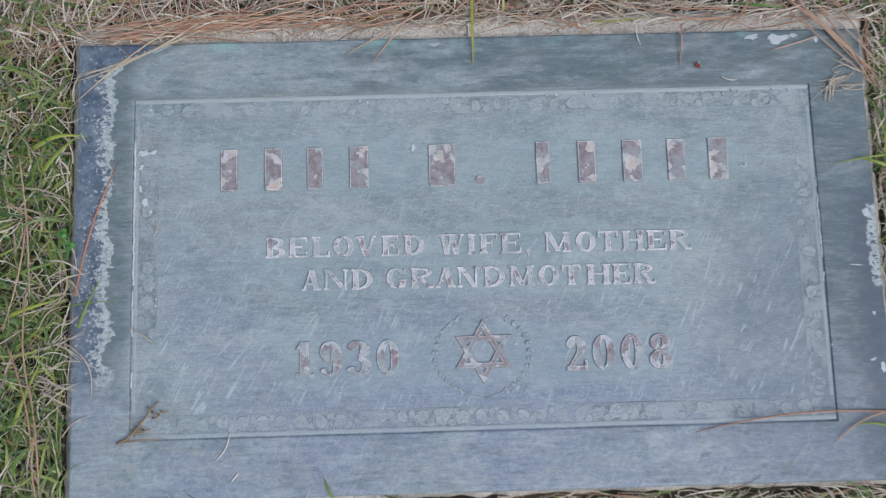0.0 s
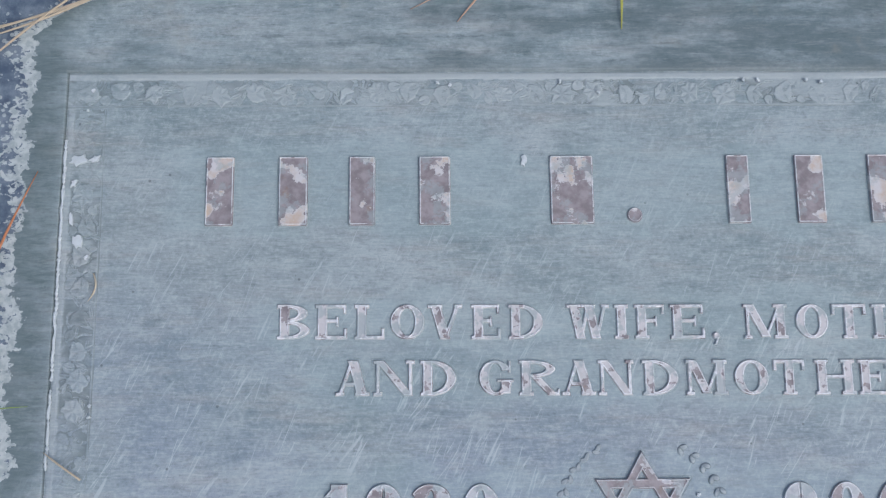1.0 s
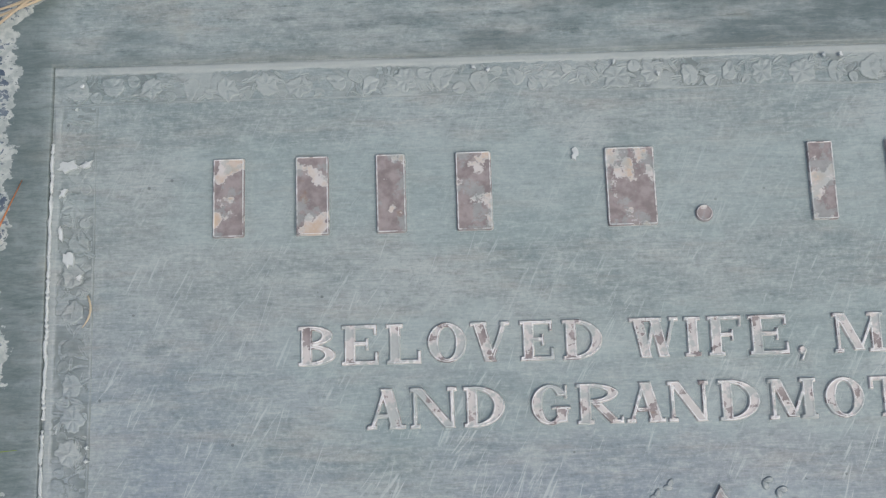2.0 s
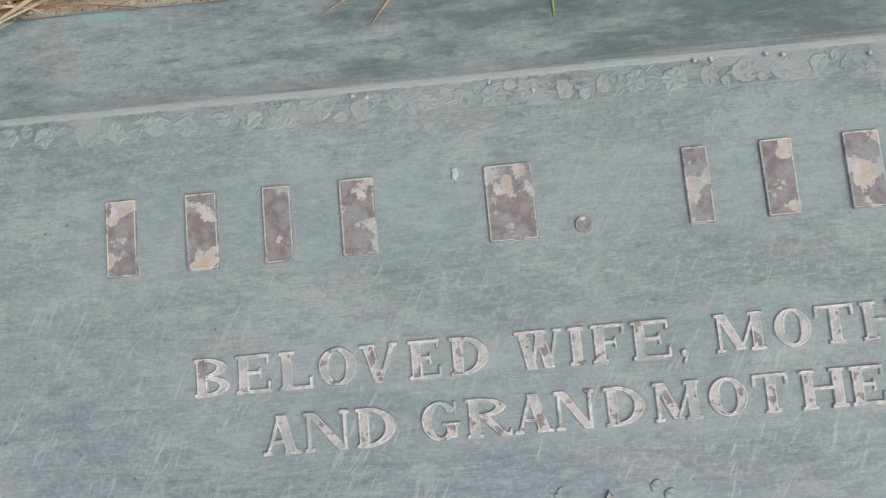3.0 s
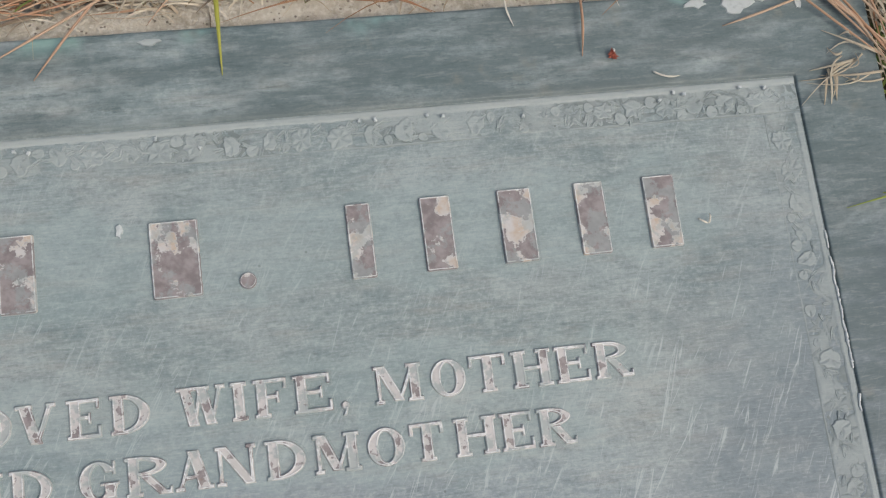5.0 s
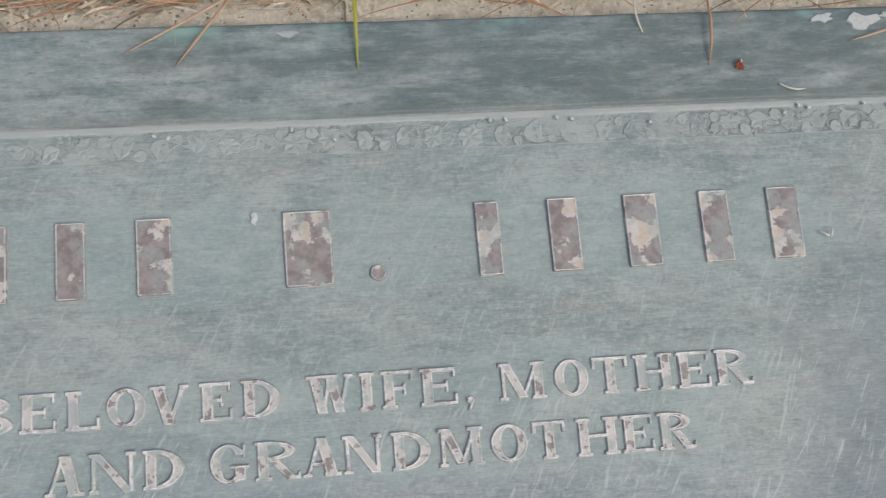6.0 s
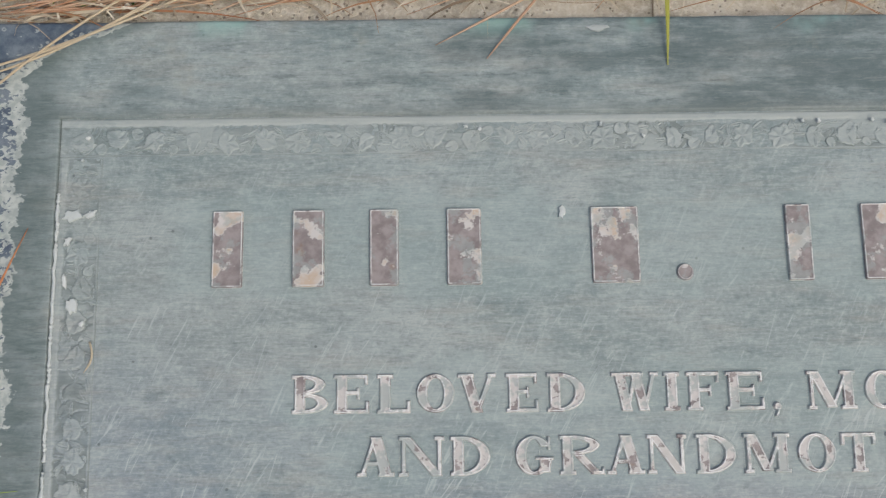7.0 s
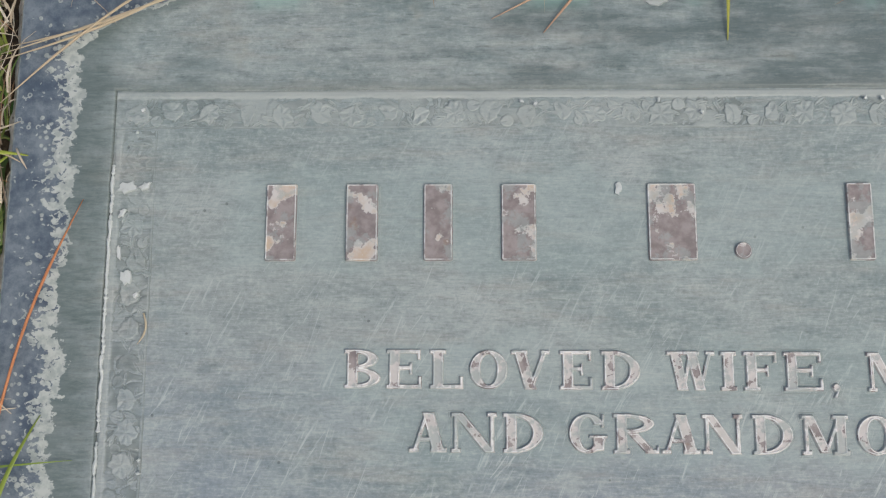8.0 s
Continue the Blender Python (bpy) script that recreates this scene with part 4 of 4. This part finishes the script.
for start, end, bow in LAWN_NEEDLES:
    strand("pine_needle", start, end, 0.0012, NEEDLE, bow, 0.004, 0.006, 0.005, "rust-orange dry pine needle lying on the lawn", "pine needle", "needles on the lawn")

ST = "pale dry grass stalk lying on the bronze"
STRAWS = []
STRAWS += [((0.130, 0.178), (0.132, 0.160), -0.1), ((0.1933, 0.1329), (0.2059, 0.1302), -0.15), ((-0.2441, 0.0295), (-0.2462, 0.0167), 0.2), ((-0.1875, -0.1300), (-0.1996, -0.1518), 0.12), ((-0.181, -0.159), (-0.187, -0.166), 0.05)]
STRAWS += [((0.202, 0.0625), (0.2065, 0.060), -0.15), ((0.2065, 0.060), (0.2075, 0.0645), 0.0), ((-0.318, 0.098), (-0.300, 0.094), 0.1), ((-0.302, 0.100), (-0.297, 0.091), 0.0), ((-0.312, -0.060), (-0.290, -0.105), 0.2)]
STRAWS += [((-0.32, -0.01), (-0.299, -0.03), 0.2), ((-0.31, -0.04), (-0.298, -0.075), -0.2), ((-0.315, 0.02), (-0.303, -0.01), 0.15), ((-0.245, -0.062), (-0.262, -0.05), 0.0), ((-0.31, -0.13), (-0.292, -0.115), 0.1)]
for start, end, bow in STRAWS:
    strand("dry_stalk", start, end, 0.0009, WHITE_STALK if start[0] > -0.23 else PALE_STRAW, bow, 0.0015, 0.0020, 0.0016, ST, "grass stalk", "stalks on the plaque")


def fresh_blade(root, tip, wide, label, lift=0.004, crook=0.0, material=BLADE, name="grass_blade", category="grass blade", group=""):
    """A flat folded grass blade leaning over the edge."""
    n, verts, faces = 10, [], []
    a, b = Vector((*root, 0.0024)), Vector((*tip, 0.0016))
    side = Vector((-(b - a).y, (b - a).x, 0)).normalized()
    for k in range(n + 1):
        f = k / n
        p = a.lerp(b, f) + Vector((0, 0, lift * math.sin(math.pi * f))) + side * crook * math.sin(math.pi * f)
        half = wide / 2 * (1 - 0.85 * f ** 2)
        verts += [p + side * half + Vector((0, 0, half * 0.5)), p, p - side * half + Vector((0, 0, half * 0.5))]
        verts += [v - Vector((0, 0, 0.00025)) for v in verts[-3:]]
    for k in range(n):
        o, q = 6 * k, 6 * (k + 1)
        for i, j in ((0, 1), (1, 2), (5, 4), (4, 3), (2, 5), (3, 0)):
            faces.append((o + i, o + j, q + j, q + i))
    faces += [(0, 3, 4, 1), (1, 4, 5, 2)]
    return tagged(mesh_object(name, verts, faces, material), label, category, group)


fresh_blade((0.001, 0.205), (0.0004, 0.1470), 0.0026, "yellow-green grass blade lying over the bronze rim", material=YELLOW_BLADE)
fresh_blade((0.318, 0.067), (0.273, 0.0605), 0.0014, "thin green grass blade lying over the bronze rim")
fresh_blade((0.322, 0.055), (0.292, 0.066), 0.0030, "green grass blade leaning over the bronze rim")
fresh_blade((0.310, -0.150), (0.272, -0.138), 0.0026, "green grass blade bent over the bronze rim", crook=-0.006)
fresh_blade((-0.110, -0.186), (-0.119, -0.165), 0.0026, "green grass blade leaning over the bronze rim")
fresh_blade((-0.338, 0.088), (-0.297, 0.097), 0.0034, "yellow-green grass blade leaning over the bronze rim", crook=0.004)
fresh_blade((-0.330, 0.070), (-0.304, 0.098), 0.0034, "yellow-green grass blade beside the bronze rim")
fresh_blade((-0.300, -0.050), (-0.284, -0.012), 0.0020, "green grass blade leaning over the bronze rim")
fresh_blade((-0.312, -0.034), (-0.270, -0.030), 0.0011, "green grass blade lying on the bronze rim")
fresh_blade((-0.345, -0.120), (-0.325, -0.070), 0.0030, "broad green grass blade in the lawn")
fresh_blade((-0.350, -0.010), (-0.318, 0.000), 0.0030, "broad green grass blade in the lawn")
fresh_blade((-0.352, -0.040), (-0.315, -0.028), 0.0030, "broad green grass blade in the lawn")


rnd = random.Random(17)
for k in range(15):  # a loose tuft of dry grass on the corner
    tip = (rnd.uniform(0.258, 0.288), rnd.uniform(0.110, 0.128) if k < 11 else rnd.uniform(0.134, 0.150))
    tip = tip if k < 11 else (rnd.uniform(0.278, 0.290), tip[1])
    root = (rnd.uniform(0.284, 0.306), rnd.uniform(0.120, 0.134) + (0.012 if k >= 11 else 0))
    fresh_blade(root, tip, rnd.uniform(0.0006, 0.0015), "pale tan dry grass leaf in a tuft on the bronze corner", rnd.uniform(0.001, 0.004), rnd.uniform(-0.006, 0.006), RIBBON, "dry_leaf", "dry grass", "dry tuft on the corner")
for k in range(5):
    x = 0.276 + rnd.uniform(-0.003, 0.005)
    fresh_blade((x + 0.002, 0.126 + rnd.uniform(-0.003, 0.003)), (x + rnd.uniform(-0.004, 0.006), 0.111 + rnd.uniform(-0.003, 0.003)), 0.0014, "pale tan dry grass leaf in a tuft on the bronze corner", 0.002, rnd.uniform(-0.001, 0.001), RIBBON, "dry_leaf", "dry grass", "dry tuft on the corner")
rnd = random.Random(33)
for k in range(30):  # dead grass that hangs over the short side
    y = rnd.choice((rnd.uniform(-0.055, 0.0), rnd.uniform(-0.115, -0.05), rnd.uniform(-0.16, 0.16)))
    over = rnd.uniform(-0.006, 0.012) * (1.0 if y < 0.0 else 0.35)
    root, tip = (-0.318 - rnd.uniform(0, 0.014), y + rnd.uniform(-0.022, 0.022)), (X0 + over, y)
    fresh_blade(root, tip, rnd.uniform(0.0007, 0.0016), "tan dead grass leaf hanging over the bronze edge", rnd.uniform(0.002, 0.007), rnd.uniform(-0.006, 0.006), RIBBON, "dry_leaf", "dry grass", "dead grass over the edge")


def flake(x, y, long, wide, turn, seed, z=0.0026):
    """A thin chip of lime with a broken outline."""
    r = random.Random(seed)
    n = 13
    top, low = [], []
    for k in range(n):
        w = 2 * math.pi * k / n
        f = r.uniform(0.5, 1.2)
        px, py = long / 2 * math.cos(w) * f, wide / 2 * math.sin(w) * f
        top.append((px * 0.9, py * 0.9, 0.0006)), low.append((px, py, -0.0006))
    verts = top + low + [(0, 0, 0.0008)]
    faces = [(k, (k + 1) % n, 2 * n) for k in range(n)] + [(n + k, n + (k + 1) % n, (k + 1) % n, k) for k in range(n)]
    ob = mesh_object("lime_flake", verts, faces, LIME if long > 0.0085 and z < 0.0011 else LIME_WHITE, smooth=False)
    ob.matrix_basis = pose(x, y, z, 0, 0, turn)
    return tagged(ob, "pale grey-white lime flake stuck on the bronze", "lime flake", "lime flakes")


FLAKES = [(-0.0296, 0.1649, 0.011, 0.0036, 2, 0.0010), (0.2197, 0.1648, 0.0125, 0.0055, 8, 0.0010), (0.2397, 0.1628, 0.0175, 0.0105, 5, 0.0010), (0.2520, 0.1655, 0.010, 0.0035, 0, 0.0010), (0.2706, 0.1617, 0.004, 0.0075, 0, 0.0010)]
FLAKES += [(-0.048, 0.082, 0.0035, 0.0055, 0, 0.0006), (-0.2527, 0.0449, 0.0050, 0.0080, 10, 0.0012), (-0.2540, 0.0828, 0.0120, 0.0070, 8, 0.0012), (-0.2465, 0.0835, 0.0060, 0.0035, 20, 0.0012), (-0.2555, 0.072, 0.005, 0.003, 60, 0.0012)]
FLAKES += [(-0.256, 0.055, 0.002, 0.007, 0, 0.0012), (-0.248, 0.037, 0.003, 0.0022, 30, 0.0012), (-0.249, 0.117, 0.002, 0.002, 0, 0.0014), (-0.251, 0.107, 0.0018, 0.0014, 0, 0.0014), (-0.243, -0.030, 0.0018, 0.0018, 0, 0.0014), (-0.243, -0.035, 0.002, 0.0016, 0, 0.0014)]
FLAKES += [(0.299, -0.096, 0.005, 0.012, 0, 0.0010), (0.292, -0.090, 0.006, 0.002, 20, 0.0010), (0.296, -0.055, 0.003, 0.004, 0, 0.0010), (0.262, -0.078, 0.0022, 0.0016, 30, 0.0006), (0.286, -0.018, 0.010, 0.0012, -6, 0.0008), (0.297, 0.022, 0.006, 0.010, 10, 0.0010)]
for k, (x, y, long, wide, turn, z) in enumerate(FLAKES):
    flake(x, y, long, wide, turn, k, z)
SPARKS = [(-0.088, 0.120), (-0.082, 0.119), (0.057, 0.121), (0.064, 0.121), (0.087, 0.121), (0.094, 0.120), (0.194, 0.119), (0.201, 0.122), (0.206, 0.121), (0.233, 0.122), (0.245, 0.121), (-0.030, 0.1205), (-0.012, 0.115), (0.130, 0.117), (0.025, -0.071), (0.1765, 0.1445)]
for k, (x, y) in enumerate(SPARKS):
    flake(x, y, 0.0022, 0.0016, 40 * k, 50 + k, 0.0018 if y > 0 else 0.0004)


def lime_line(x, y_from, y_to, seed):
    """Lime that filled the crease beside the panel: an uneven thin fillet."""
    n = int(abs(y_to - y_from) / 0.0005)
    pts, radii = [], []
    for k in range(n + 1):
        y = y_from + (y_to - y_from) * k / n
        pts.append((x + 0.0008 * noise.noise((y * 160, seed, 0)), y, 0.0008))
        radii.append(max(0.0002, (0.00074 if x < 0 else 0.0006) + 0.0006 * noise.noise((y * 900, seed, 5)) + 0.0004 * noise.noise((y * 230, seed, 8))) * (0.3 if k in (0, n) else 1))
    v, f = tube(pts, radii, 6)
    return tagged(mesh_object("lime_line", v, f, LIME_WHITE), "white lime line in the crease of the bronze", "lime deposit", "lime lines")


lime_line(-0.2605, 0.0930, -0.019, 1)
lime_line(-0.2607, -0.0225, -0.058, 2)
lime_line(-0.2607, -0.084, -0.096, 5)
lime_line(0.2605, 0.0515, 0.043, 3)
lime_line(0.2605, 0.0395, -0.0115, 4)
lime_line(0.2605, -0.0225, -0.0305, 6)


def red_bud():
    """A small dried bud: a few folded scales round a core."""
    r = random.Random(8)
    verts, faces = [], []
    for k in range(14):
        w = radians(k * 137)
        o = len(verts)
        c = Vector((0.00025 * (k % 6) * math.cos(w), 0.0003 * (k % 6) * math.sin(w), 0.001))
        tip = c + Vector((0.0016 * math.cos(w), 0.002 * math.sin(w), r.uniform(0.0006, 0.002)))
        side = Vector((-math.sin(w), math.cos(w), 0)) * 0.0009
        verts += [c + side, c - side, tip, c + Vector((0, 0, 0.0012)), c - Vector((0, 0, 0.0009))]
        faces += [(o, 3 + o, 2 + o), (3 + o, 1 + o, 2 + o), (o, 2 + o, 4 + o), (1 + o, 4 + o, 2 + o), (o, 1 + o, 3 + o), (o, 4 + o, 1 + o)]
    ob = mesh_object("dried_bud", verts, faces, RED, smooth=False)
    ob.matrix_basis = pose(0.1752, 0.142, 0.0015, 0, 0, 20)
    return tagged(ob, "small crumpled dark red dried bud on the bronze", "bud")


red_bud()


def clover(x, y, turn):
    """Three rounded leaflets on a stalk."""
    thing = tagged(empty("clover_sprig"), "small green clover sprig beside the bronze rim", "clover")
    thing.matrix_basis = pose(x, y, -0.001, 0, 0, turn) @ Matrix.Scale(0.6, 4)
    v, f = tube([(-0.010, 0, -0.016), (-0.004, 0, 0.004), (0, 0, 0.008)], [0.0005] * 3, 5)
    mesh_object("stem", v, f, LEAF, thing)
    for k in range(3):
        w, n = radians(120 * k), 10
        verts = [(0, 0, 0.008)]
        for q in range(n):
            g = 2 * math.pi * q / n
            px, py = 0.0042 + 0.0040 * math.cos(g), 0.0036 * math.sin(g)
            verts.append((px * math.cos(w) - py * math.sin(w), px * math.sin(w) + py * math.cos(w), 0.0092 + 0.0006 * math.cos(2 * g)))
        mesh_object("leaflet", verts, [(0, 1 + q, 1 + (q + 1) % n) for q in range(n)], LEAF, thing)


clover(-0.3075, 0.012, 10)
clover(-0.3130, 0.021, 70)


def twig(points, wide, label):
    v, f = tube(points, [wide / 2 * (1 - 0.5 * k / len(points)) for k in range(len(points))], 6)
    return tagged(mesh_object("twig", v, f, BARK if "dark" in label else CRUMPLED), label, "twig")


twig([(-0.270, -0.136, 0.0038), (-0.262, -0.133, 0.005), (-0.252, -0.122, 0.005), (-0.246, -0.113, 0.004), (-0.240, -0.106, 0.003)], 0.0018, "brown dry stalk lying in the panel's corner")
twig([(-0.266, -0.135, 0.004), (-0.250, -0.1335, 0.0045), (-0.236, -0.134, 0.004)], 0.0012, "brown dry stalk lying in the panel's corner")
twig([(-0.052, 0.189, -0.004), (-0.040, 0.191, -0.002), (-0.026, 0.190, -0.003), (-0.014, 0.192, -0.004)], 0.009, "dark bark scrap on the concrete edge")
rnd = random.Random(40)
for k in range(9):
    x, y, w = -0.258 + 0.0022 * k + rnd.uniform(-0.003, 0.003), -0.131 + 0.0026 * k + rnd.uniform(-0.003, 0.003), rnd.uniform(0, 6.3)
    twig([(x, y, 0.003), (x + 0.003 * math.cos(w), y + 0.003 * math.sin(w), 0.0045), (x + 0.006 * math.cos(w + 0.6), y + 0.006 * math.sin(w + 0.6), 0.003)], 0.0016, "brown crumpled leaf shred lying in the panel's corner")
